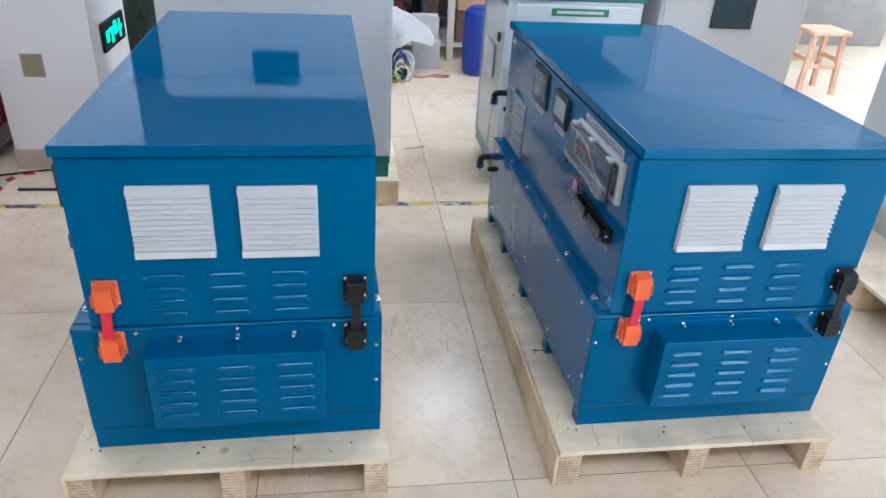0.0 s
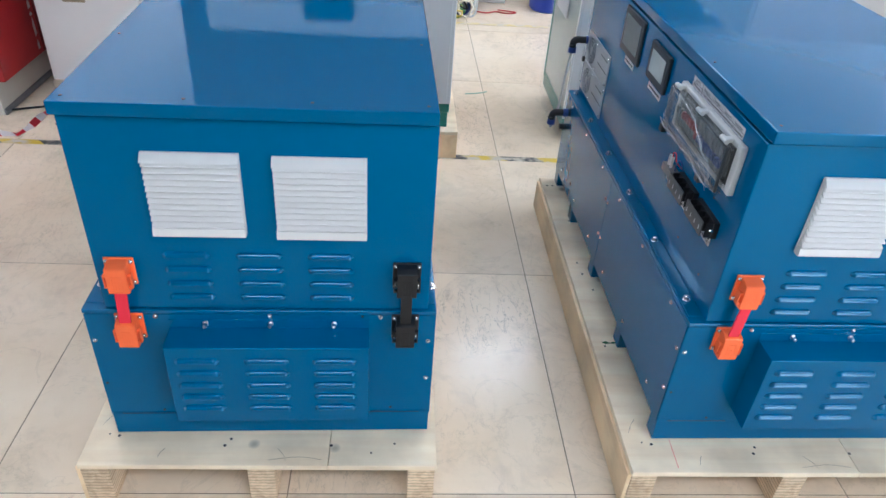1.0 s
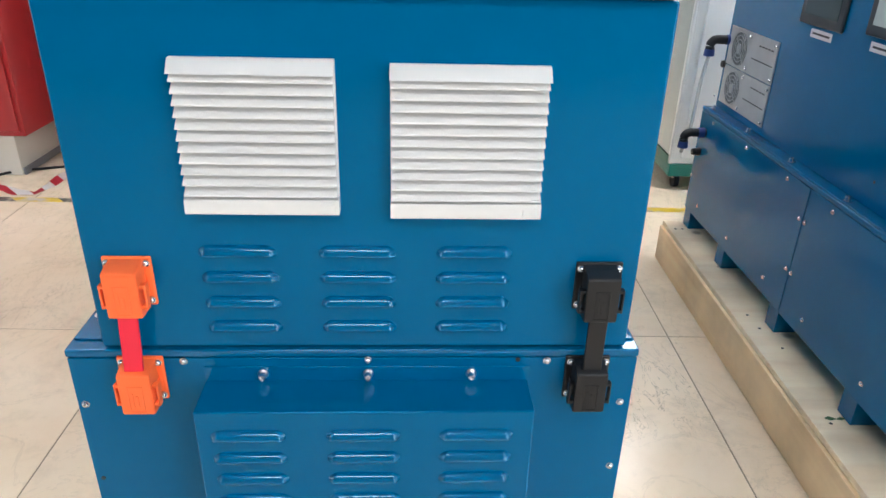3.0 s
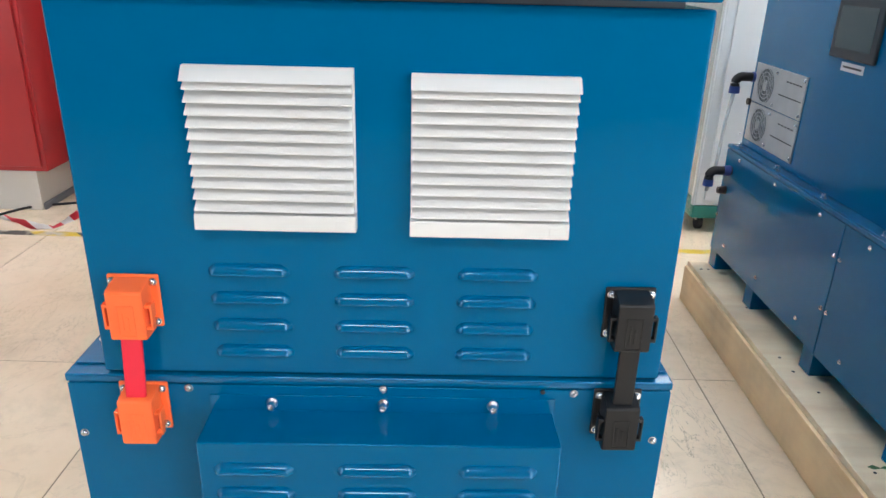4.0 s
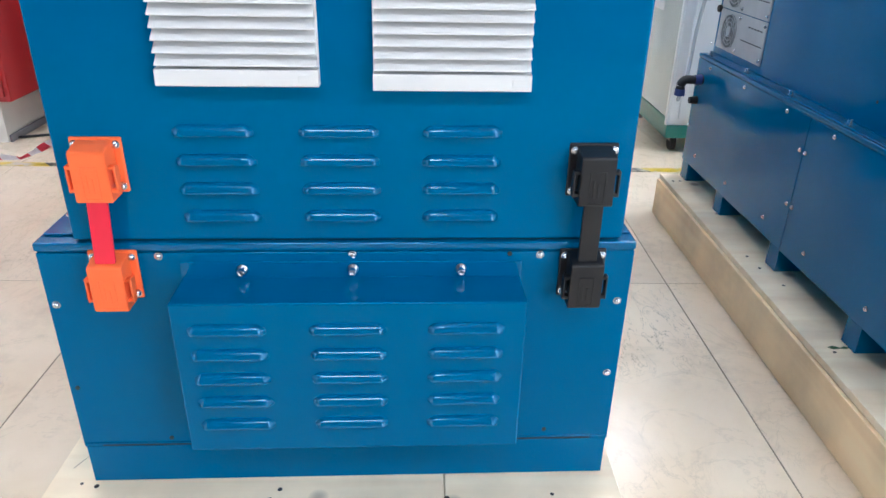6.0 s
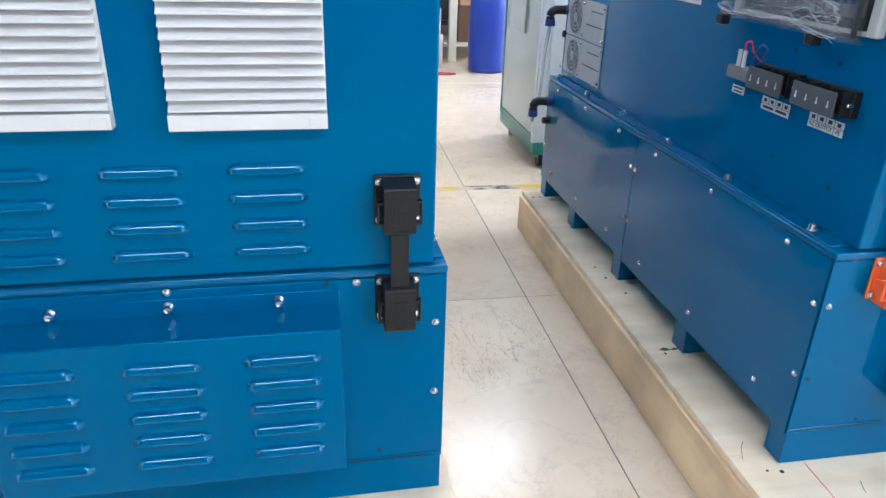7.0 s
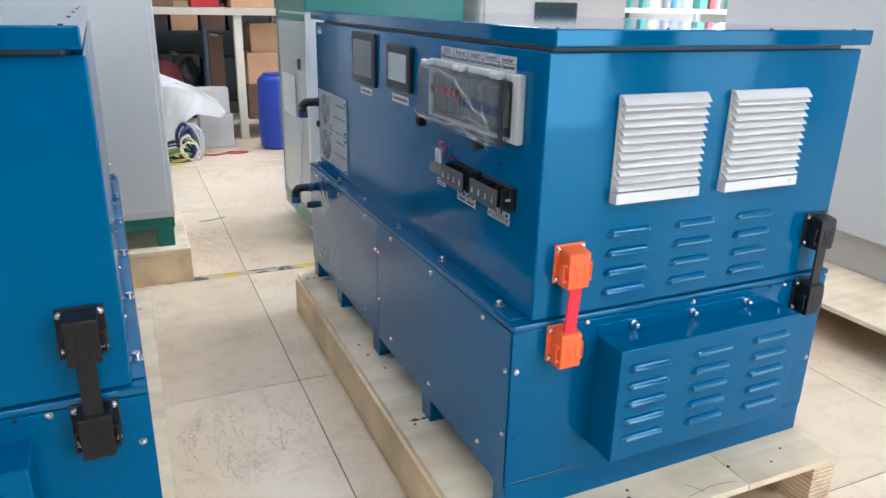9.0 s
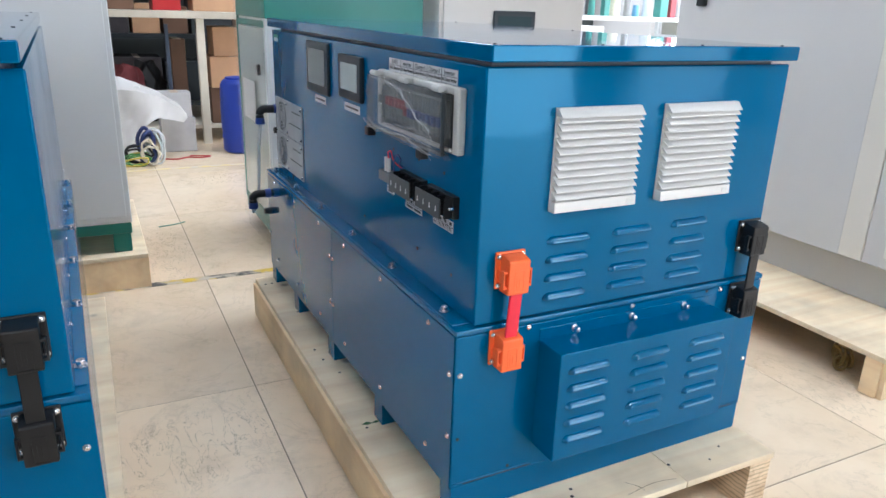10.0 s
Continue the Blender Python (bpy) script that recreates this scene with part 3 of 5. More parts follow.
def connector(root, cx, z_top, y, material, label):
    """A moulded terminal cover on a flange with four screws and two latches."""
    bm = B()
    box(bm, cx - 0.0335, cx + 0.0335, y - 0.005, y + 0.001, z_top - 0.076, z_top, 0.0025)
    base = part("connector", bm, material, root, label)
    bm = B()
    w = 0.0232
    prism(bm, [(y - 0.004, z_top - 0.003), (y - 0.020, z_top - 0.005), (y - 0.036, z_top - 0.009), (y - 0.039, z_top - 0.012), (y - 0.039, z_top - 0.077), (y - 0.037, z_top - 0.079), (y - 0.004, z_top - 0.079)], cx - w, cx + w)
    bmesh.ops.bevel(bm, geom=list(bm.edges), offset=0.0012, segments=2, affect="EDGES")
    cover = part("cover", bm, material, base)
    bm = B()
    for a, b, c, d in ((-0.011, 0.011, -0.029, -0.0305), (-0.011, 0.011, -0.0725, -0.074), (-0.011, -0.0095, -0.0305, -0.0725), (0.0095, 0.011, -0.0305, -0.0725), (-0.006, -0.0035, -0.040, -0.065), (0.0, 0.0035, -0.045, -0.065)):
        box(bm, cx + a, cx + b, y - 0.0398, y - 0.038, z_top + d, z_top + c, 0.0002, 1)
    part("moulded_mark", bm, material, cover)
    for s in (-1, 1):
        bm = B()
        a, b = sorted((cx + s * 0.0228, cx + s * 0.0312))
        e0, e1 = sorted((cx + s * 0.0285, cx + s * 0.0318))
        box(bm, a, b, y - 0.034, y - 0.024, z_top - 0.035, z_top - 0.030, 0.0008, 1)
        box(bm, a, b, y - 0.034, y - 0.024, z_top - 0.066, z_top - 0.061, 0.0008, 1)
        box(bm, e0, e1, y - 0.034, y - 0.024, z_top - 0.0665, z_top - 0.0295, 0.0008, 1)
        a, b = sorted((cx + s * 0.0230, cx + s * 0.0258))
        box(bm, a, b, y - 0.024, y - 0.004, z_top - 0.058, z_top - 0.036, 0.0008, 1)
        part("latch", bm, material, base)
    for sx in (-1, 1):
        for dz in (0.0095, 0.0670):
            piece("screw", SCREW, (cx + sx * 0.0262, y - 0.005, z_top - dz), base)
    return base


def louvers(root, y, zs, shift):
    for z in zs:
        for x in (shift - 0.164, shift, shift + 0.163):
            piece("louver", LOUVER, (x, y, z), root)


def label_plate(root, x, y0, y1, z0, z1, name="label_plate", label="white printed paper label"):
    return part(name, box(B(), x - 0.0006, x + 0.0004, y0, y1, z0, z1), LABEL, root, label)


def print_bars(root, x, rows):
    """Unreadable print as plain bars."""
    bm = B()
    for y0, y1, z0, z1 in rows:
        box(bm, x - 0.0012, x - 0.0004, y0, y1, z0, z1)
    part("printing", bm, INK, root)


def breaker_window(root, x):
    """A breaker box with white frame, breakers, a hinged smoked cover and crinkled film round it."""
    y0, y1, z0, z1 = 0.070, 0.474, 0.912, 1.038
    bm = B()
    for a, b, c, d in ((y0, y0 + 0.024, z0, z1), (y1 - 0.024, y1, z0, z1), (y0 + 0.024, y1 - 0.024, z1 - 0.015, z1), (y0 + 0.024, y1 - 0.024, z0, z0 + 0.007)):
        box(bm, x - 0.016, x + 0.001, a, b, c, d, 0.004)
    frame_part = part("breaker_box", bm, BOX_GREY, root, "light grey breaker box with a smoked hinged cover")
    part("back_plate", box(B(), x - 0.006, x + 0.001, y0 + 0.022, y1 - 0.022, z0 + 0.006, z1 - 0.013), MODULE, frame_part)
    for k in range(16):
        yy = y1 - 0.056 - 0.0196 * k
        bm = B()
        box(bm, x - 0.024, x - 0.006, yy - 0.0083, yy + 0.0083, z0 + 0.026, z1 - 0.03, 0.001, 1)
        br = part("breaker", bm, BREAKER, frame_part)
        bm = B()
        box(bm, x - 0.034, x - 0.023, yy - 0.0055, yy + 0.0055, z0 + 0.046 + (0.012 if k < 7 else 0), z0 + 0.064 + (0.012 if k < 7 else 0), 0.0012, 1)
        part("toggle", bm, TOGGLE_RED if 2 <= k < 8 else (TOGGLE_BLUE if k >= 8 else BREAKER), frame_part)
    bm = B()
    xo = x - 0.038
    ya, yb, za, zb = y0 + 0.022, y1 + 0.008, z0 - 0.002, z1 - 0.012
    for a in ((xo, xo + 0.0022, ya, yb, za, zb), (xo, x - 0.022, ya, ya + 0.0022, za, zb), (xo, x - 0.022, yb - 0.0022, yb, za, zb), (xo, x - 0.022, ya, yb, za, za + 0.0022), (xo, x - 0.022, ya, yb, zb - 0.0022, zb)):
        box(bm, *a)
    cover = part("cover", bm, CLEAR, frame_part, "smoked clear hinged cover")
    bm = B()
    for a in ((xo - 0.001, xo + 0.006, ya - 0.001, ya + 0.006, za, zb), (xo - 0.001, xo + 0.006, ya, yb, za - 0.001, za + 0.005)):
        box(bm, *a, 0.001, 1)
    part("cover_rim", bm, BEZEL, cover)
    for yy in (y0 + 0.055, (y0 + y1) / 2 + 0.01, y1 - 0.03):
        bm = B()
        rod(bm, (x - 0.034, yy - 0.016, z1 - 0.006), (x - 0.034, yy + 0.016, z1 - 0.006), 0.0062, None, 12)
        box(bm, x - 0.034, x - 0.01, yy - 0.009, yy + 0.009, z1 - 0.011, z1 - 0.001, 0.002, 1)
        part("hinge", bm, BOX_GREY, frame_part)
    for yy in (y0 + 0.12, y1 + 0.004):
        part("latch", box(B(), x - 0.042, x - 0.022, yy - 0.012, yy + 0.012, z0 - 0.026, z0 - 0.005, 0.003), BLACK, frame_part, "black plastic latch")
    # film pulled over the cover, with folds
    bm = B()
    nu, nv = 56, 26
    grid = []
    for i in range(nu + 1):
        row = []
        for j in range(nv + 1):
            u, v = i / nu, j / nv
            yy = yb + 0.006 - u * (yb - ya + 0.012) * 0.97
            zz = za - 0.012 + v * (zb - za + 0.014)
            w = noise.noise((yy * 13 + zz * 21, zz * 26 - yy * 9, 3.1))
            f = noise.noise((yy * 45, zz * 60 + yy * 22, 7.7))
            edge = max(0.0, abs(2 * v - 1) - 0.86) / 0.14
            side = max(0.0, abs(2 * u - 1) - 0.94) / 0.06
            out = 0.003 + 0.007 * abs(w) + 0.003 * abs(f) - 0.022 * edge * edge - 0.022 * side * side
            row.append(bm.verts.new((xo - out, yy, zz + 0.004 * w)))
        grid.append(row)
    for p, q in zip(grid, grid[1:]):
        for j in range(nv):
            bm.faces.new((p[j], p[j + 1], q[j + 1], q[j]))
    film = part("film", bm, FILM, frame_part, "crinkled clear plastic film")
    film.visible_shadow = False
    # pale threads that draw the glints on the film's folds and creases, as (along, up) on the cover
    rng = random.Random(11)
    folds = [([(0.08, 1.0), (0.34, 0.97), (0.53, 0.88), (0.66, 0.66), (0.78, 0.46), (0.9, 0.34)], 0.0022),
             ([(0.36, 0.96), (0.56, 0.82), (0.7, 0.54), (0.84, 0.40), (0.9, 0.36)], 0.0012),
             ([(0.0, 0.10), (0.14, 0.02), (0.32, 0.06), (0.52, 0.10), (0.7, 0.08), (0.92, -0.04)], 0.0024),
             ([(0.02, 0.16), (0.2, 0.08), (0.42, 0.14), (0.6, 0.05), (0.8, 0.0)], 0.0011),
             ([(0.25, 0.16), (0.42, 0.22), (0.62, 0.30), (0.78, 0.26), (0.9, 0.36)], 0.0011),
             ([(0.55, 0.18), (0.7, 0.28), (0.82, 0.20), (0.92, 0.24)], 0.0013),
             ([(0.62, 0.08), (0.75, 0.18), (0.86, 0.10), (0.95, 0.04)], 0.0013),
             ([(0.88, 0.36), (0.93, 0.22), (0.9, 0.08)], 0.0015),
             ([(0.06, 0.62), (0.14, 0.74), (0.24, 0.72)], 0.0008),
             ([(0.16, 0.40), (0.26, 0.34), (0.36, 0.36), (0.44, 0.3)], 0.0008),
             ([(0.4, 0.78), (0.46, 0.66), (0.56, 0.62)], 0.0008),
             ([(0.30, 0.60), (0.38, 0.66), (0.47, 0.58), (0.52, 0.46)], 0.0007),
             ([(0.62, 0.44), (0.7, 0.40), (0.8, 0.30), (0.88, 0.16)], 0.0009),
             ([(0.45, 0.14), (0.56, 0.20), (0.66, 0.14), (0.78, 0.12), (0.9, 0.16)], 0.0009),
             ([(0.02, 0.3), (0.12, 0.22), (0.22, 0.2)], 0.0008)]
    bm = B()
    for line, thick in folds:
        pts = []
        for (u0, v0), (u1, v1) in zip(line, line[1:]):
            for q in range(3):
                w = q / 3
                pts.append((xo - 0.006 - rng.uniform(0, 0.004), yb - (yb - ya) * (u0 + (u1 - u0) * w), za + (zb - za) * (v0 + (v1 - v0) * w + rng.uniform(-0.03, 0.03))))
        pts.append((xo - 0.006, yb - (yb - ya) * line[-1][0], za + (zb - za) * line[-1][1]))
        for k in range(3 if thick > 0.001 else 1):
            hose(bm, [(px, py + rng.uniform(-0.003, 0.003), pz + rng.uniform(-0.004, 0.004) * (k + 0.3)) for px, py, pz in pts], thick * (0.13 if k else 0.24), 4)
    part("crease", bm, CREASE_GLINT, frame_part, "pale thread for the glint on a crease of the clear film").visible_shadow = False
    # label table above
    lz0, lz1, ly0, ly1 = 1.038, 1.066, 0.108, 0.440
    sheet = label_plate(root, x, ly0, ly1, lz0, lz1)
    heads = ("B M S", "Inverter", "Charger1", "Charger2", "Inverter")
    lows = ("BMS Breaker", "DC Input Breaker", "Charge Breaker", "Charge Breaker", "AC Output Breaker")
    cell = (ly1 - ly0) / 5
    for k in range(5):
        cy = ly1 - cell * (k + 0.5)
        words(heads[k], 0.0135, (x - 0.0010, cy, lz1 - 0.0078), "-x", INK, sheet, cell * 0.88)
        words(lows[k], 0.0105, (x - 0.0010, cy, lz0 + 0.0075), "-x", INK, sheet, cell * 0.92)
    print_bars(sheet, x, [(ly1 - cell * k - 0.0006, ly1 - cell * k + 0.0006, lz0, lz1) for k in range(1, 5)] + [(ly0, ly1, (lz0 + lz1) / 2 - 0.0005, (lz0 + lz1) / 2 + 0.0005)])


def touch_panel(root, x, y0, y1, z0, z1, deep, glass):
    p = part("touch_panel", box(B(), x - deep, x + 0.001, y0, y1, z0, z1, 0.004), BEZEL, root, "grey framed touch panel")
    part("screen", box(B(), x - deep - 0.001, x - deep + 0.002, y0 + 0.022, y1 - 0.022, z0 + 0.024, z1 - 0.02, 0.0006, 1), glass, p, "blank grey screen")


def fan_module(root, x):
    bm = B()
    y0, y1, z0, z1 = 1.160, 1.490, 0.612, 0.856
    zm = (z0 + z1) / 2
    for a, b in ((z0, zm - 0.0015), (zm + 0.0015, z1)):
        bm = B()
        box(bm, x - 0.004, x + 0.001, y0, y1, a, b, 0.001, 1)
        plate = part("fan_plate", bm, ALU, root, "bare aluminium plate with a round fan")
        c = (a + b) / 2
        cy, r = 1.405, 0.052
        part("fan_opening", rod(B(), (x - 0.0046, cy, c), (x - 0.001, cy, c), r, None, 32), FAN_GREY, plate, "grey round fan opening")
        bm = B()
        for rr in (0.016, 0.028, 0.040, 0.051):
            pts = [(x - 0.0065, cy + rr * math.cos(t), c + rr * math.sin(t)) for t in [2 * math.pi * i / 20 for i in range(21)]]
            hose(bm, pts, 0.0012, 5)
        for q in range(4):
            t = math.pi * (q + 0.5) / 2
            rod(bm, (x - 0.006, cy + 0.01 * math.cos(t), c + 0.01 * math.sin(t)), (x - 0.006, cy + 0.058 * math.cos(t), c + 0.058 * math.sin(t)), 0.0013, None, 6)
        rod(bm, (x - 0.0048, cy, c), (x - 0.008, cy, c), 0.013, None, 16)
        part("fan_guard", bm, ALU, plate, "round wire fan guard")
        bm = B()
        for t in range(7):
            q = 2 * math.pi * t / 7
            prism_pts = [(cy + 0.014 * math.cos(q), c + 0.014 * math.sin(q)), (cy + 0.047 * math.cos(q - 0.1), c + 0.047 * math.sin(q - 0.1)), (cy + 0.047 * math.cos(q + 0.45), c + 0.047 * math.sin(q + 0.45))]
            prism(bm, prism_pts, x - 0.0052, x - 0.0044, "x")
        part("fan_blades", bm, FAN_BLADE, plate)
        print_bars(plate, x - 0.004, [(1.18 + 0.02 * k, 1.193 + 0.02 * k, c + 0.03, c + 0.034) for k in range(5)] + [(1.17, 1.31, c - 0.012, c - 0.009)])
        for yy in (y0 + 0.008, 1.338):
            for zz in (a + 0.012, b - 0.012):
                piece("screw", SCREW, (x - 0.004, yy, zz), plate, TO_LEFT)


def terminals(root, x):
    def block(y0, y1, z0, z1, n):
        bm = B()
        box(bm, x - 0.014, x + 0.001, y0, y1, z0, z1, 0.0015, 1)
        t = part("terminal_block", bm, BLACK, root, "black screw terminal block with a dark cover")
        pitch = (y1 - y0 - 0.012) / n
        for k in range(n + 1):
            yy = y0 + 0.006 + pitch * k
            part("divider", box(B(), x - 0.031, x - 0.013, yy - 0.0014, yy + 0.0014, z0 + 0.002, z1 - 0.002, 0.0004, 1), BLACK, t)
        part("cover", box(B(), x - 0.039, x - 0.035, y0 + 0.012, y1, z0 + 0.001, z1 - 0.004, 0.0008, 1), TERMINAL, t, "dark grey cover strip")
        for k in range(n):
            yy = y0 + 0.012 + pitch * (k + 0.5)
            bm = B()
            rod(bm, (x - 0.0385, yy, (z0 + z1) / 2 - 0.006), (x - 0.0402, yy, (z0 + z1) / 2 - 0.006), 0.0024, None, 8)
            box(bm, x - 0.0402, x - 0.0385, yy - 0.0008, yy + 0.0008, (z0 + z1) / 2 - 0.004, (z0 + z1) / 2 + 0.003)
            part("mark", bm, LABEL, t)
        piece("screw", SCREW, (x - 0.014, y0 + 0.004, (z0 + z1) / 2), t, TO_LEFT, (0.8, 1.6, 0.8))
        return t
    block(0.082, 0.206, 0.784, 0.829, 4)
    block(0.226, 0.346, 0.784, 0.829, 4)
    bm = B()
    box(bm, x - 0.026, x + 0.001, 0.366, 0.440, 0.788, 0.812, 0.002, 1)
    small = part("terminal_strip", bm, BREAKER, root, "small grey terminal strip with two wire ends")
    for yy in (0.400, 0.418):
        part("wire_sleeve", rod(B(), (x - 0.016, yy, 0.806), (x - 0.016, yy, 0.844), 0.0042, None, 10), WHITE_PLASTIC, small, "white wire sleeve")
    bm = B()
    hose(bm, [(x - 0.016, 0.400, 0.841), (x - 0.02, 0.397, 0.858), (x - 0.02, 0.380, 0.864), (x - 0.018, 0.370, 0.846), (x - 0.005, 0.365, 0.831), (x + 0.002, 0.363, 0.828)], 0.0016, 6)
    part("red_wire", bm, RED_BAR, small, "thin red wire")
    bm = B()
    hose(bm, [(x - 0.012, 0.378, 0.812), (x - 0.02, 0.362, 0.844), (x - 0.022, 0.340, 0.864), (x - 0.02, 0.325, 0.856), (x - 0.016, 0.340, 0.841), (x + 0.002, 0.350, 0.830)], 0.0016, 6)
    part("blue_wire", bm, TOGGLE_BLUE, small, "thin dark blue wire")
    for y0, y1, z0, z1, text in ((0.250, 0.338, 0.744, 0.769, None), (0.104, 0.194, 0.747, 0.772, ("AC OUTPUT", "PE"))):
        p = label_plate(root, x, y0, y1, z0, z1)
        zm = (z0 + z1) / 2
        w = (y1 - y0) / 4
        rows = [(y0, y1, zm - 0.0004, zm + 0.0004)] + [(y0 + w * k - 0.0004, y0 + w * k + 0.0004, zm, z1) for k in (1, 2, 3)]
        rows += [(y0 + w * k + w * 0.3, y0 + w * k + w * 0.7, zm + 0.003, z1 - 0.003) for k in range(4)]
        if text:
            words(text[0], 0.011, (x - 0.001, y1 - w * 1.5, (z0 + zm) / 2), "-x", INK, p, w * 2.7)
            words(text[1], 0.011, (x - 0.001, y0 + w * 0.5, (z0 + zm) / 2), "-x", INK, p, w * 0.8)
            rows.append((y0 + w - 0.0004, y0 + w + 0.0004, z0, zm))
        else:
            rows += [(y0 + w * 0.3, y0 + w * 1.8, z0 + 0.004, zm - 0.004), (y0 + w * 2.2, y1 - w * 0.3, z0 + 0.004, zm - 0.004)]
        print_bars(p, x, rows)
    p = label_plate(root, x, 0.403, 0.447, 0.754, 0.770)
    print_bars(p, x, [(0.408, 0.442, 0.764, 0.767), (0.410, 0.440, 0.757, 0.760)])


def push_fitting(root, x, y, z, reach):
    """An elbow push-in hose fitting: black body, blue collars, turned down."""
    bm = B()
    hose(bm, [(x + 0.003, y, z), (x - reach * 0.5, y, z), (x - reach + 0.012, y, z - 0.001), (x - reach, y, z - 0.014), (x - reach, y, z - 0.034)], 0.0145, 12)
    e = part("elbow_fitting", bm, BLACK, root, "black elbow hose fitting with blue collars")
    part("collar", rod(B(), (x - 0.006, y, z), (x - 0.026, y, z), 0.0175, 0.016, 16), TOGGLE_BLUE, e, "blue collar")
    part("collar", rod(B(), (x - reach, y, z - 0.030), (x - reach, y, z - 0.052), 0.016, 0.0175, 16), TOGGLE_BLUE, e, "blue collar")


# ---- the blue power cabinet, on the spot of the first one ----
LX, RX, UX, VX = -0.440, 0.408, -0.385, 0.387
BASE, MID, HEAD, BACK = 0.151, 0.584, 1.082, 1.518


def build_cabinet():
    root = thing("power_cabinet", (0, 0, BASE), "glossy blue enamelled steel battery inverter cabinet on a plywood pallet", "electrical cabinet", "blue power cabinets on pallets")
    # lower casing with its base frame and feet
    bm = B()
    box(bm, LX + 0.004, RX - 0.004, 0.003, BACK - 0.003, 0.214, MID - 0.012, 0.001, 1)
    low = part("lower_casing", bm, BLUE_FACE, root, "lower blue steel casing")
    bm = B()
    box(bm, LX + 0.003, RX - 0.003, 0.001, 0.05, BASE, 0.2228, 0.0008, 1)
    part("plinth", bm, BLUE_FACE, root, "blue front plinth")
    for y0, y1 in ((0.38, 0.435), (0.765, 0.82), (1.145, 1.20), (1.455, 1.51)):
        for x0, x1 in ((LX + 0.002, LX + 0.075), (RX - 0.075, RX - 0.002)):
            part("foot", box(B(), x0, x1, y0, y1, BASE, 0.2145, 0.0015, 1), BLUE, root)
    # Near-black plate that stands in for the shade beneath the casing.
    part("underside_shade", box(B(), LX + 0.11, RX - 0.11, 0.052, BACK - 0.01, 0.195, 0.2135), DARK, root)
    bm = B()
    box(bm, LX, RX, -0.002, BACK + 0.002, MID - 0.012, MID + 0.001, 0.003)
    part("top_rail", bm, BLUE, root, "folded top edge of the lower casing")
    bm = B()
    box(bm, LX + 0.001, RX - 0.001, 0.0, 0.0028, 0.2235, MID - 0.0148, 0.0012, 1)
    face = part("front_cover", bm, BLUE_FACE, root, "blue front cover plate")
    for a, b in ((LX + 0.004, -0.247), (0.247, RX - 0.004)):
        part("fold_line", box(B(), a, b, -0.0022, 0.0005, 0.2295, 0.2325, 0.001, 1), BLUE, face)
    part("slot", box(B(), LX + 0.03, LX + 0.20, -0.0006, 0.002, 0.2255, 0.2275), DARK, face)
    part("slot", box(B(), RX - 0.17, RX - 0.03, -0.0006, 0.002, 0.2255, 0.2275), DARK, face)
    for x, z in ((-0.271, 0.5645), (0.269, 0.5645), (0.0, 0.566), (-0.427, 0.487), (0.391, 0.487), (0.391, 0.357)):
        piece("screw", SCREW, (x, 0.0, z), face)
    for x, z in ((-0.427, 0.34), (0.30, 0.245), (-0.30, 0.24), (0.225, 0.566)):
        piece("screw", PIN, (x, -0.0002, z), face)
    # side panels, two on each side, with screws round their edges
    for side, x, turn in ((-1, LX, TO_LEFT), (1, RX, TO_RIGHT)):
        for a, b in ((0.006, 0.762), (0.7655, 1.514)):
            bm = B()
            box(bm, min(x, x - side * 0.0045), max(x, x - side * 0.0045), a, b, 0.2155, MID - 0.0135, 0.0012, 1)
            p = part("side_panel", bm, BLUE_FACE, root, "blue side panel with edge screws")
            n = 3
            if side > 0:
                continue
            for k in range(n):
                yy = a + 0.112 + (b - a - 0.224) * k / (n - 1)
                for zz in (0.262, 0.556):
                    piece("screw", SCREW, (x + side * 0.0001, yy, zz), p, turn)
            for yy in (a + 0.012, b - 0.012):
                for zz in (0.342, 0.485):
                    piece("screw", SCREW, (x + side * 0.0001, yy, zz), p, turn)
    # upper casing, its flanges and bolts
    bm = B()
    box(bm, UX, VX, 0.003, BACK - 0.004, MID + 0.0035, HEAD, 0.004, 3)
    up = part("upper_casing", bm, BLUE_FACE, root, "upper blue steel casing")
    part("gap", box(B(), UX + 0.01, VX - 0.01, 0.009, BACK - 0.012, MID + 0.0012, MID + 0.0034), DARK, root, "dark gap under the upper casing")
    for x0, x1, xb in ((LX + 0.005, UX + 0.002, LX + 0.021), (VX - 0.002, RX - 0.003, RX - 0.011)):
        bm = B()
        box(bm, x0, x1, 0.024, BACK - 0.02, MID + 0.0012, MID + 0.0045, 0.001, 1)
        lip = x1 if x0 < 0 else x0
        box(bm, lip - 0.0025, lip + 0.0025, 0.024, BACK - 0.02, MID + 0.004, MID + 0.012, 0.001, 1)
        fl = part("flange", bm, BLUE, root, "bolted flange strip")
        for k in range(6):
            piece("bolt", BOLT, (xb, 0.092 + 0.275 * k, MID + 0.0045), fl, TO_TOP, (1.35, 0.8, 1.35))
            xs = UX if x0 < 0 else VX
            piece("screw", SCREW, (xs, 0.092 + 0.137 + 0.268 * k, MID + 0.024), fl, TO_LEFT if x0 < 0 else TO_RIGHT, (0.7, 0.5, 0.7))
    louvers(up, 0.003, [0.745 - 0.040 * k for k in range(4)], -0.011)
    filter_grille(root, -0.1315, 0.907, 0.003)
    filter_grille(root, 0.136, 0.907, 0.003)
    for x, y, z in ((UX, 0.105, 0.660), (UX, 0.27, 0.665), (UX, 0.15, 0.862), (UX, 0.27, 0.866), (UX, 0.41, 0.862), (UX, 0.60, 0.65)):
        piece("screw", PIN, (x, y, z), up, TO_LEFT)
    # lid on its collar
    bm = B()
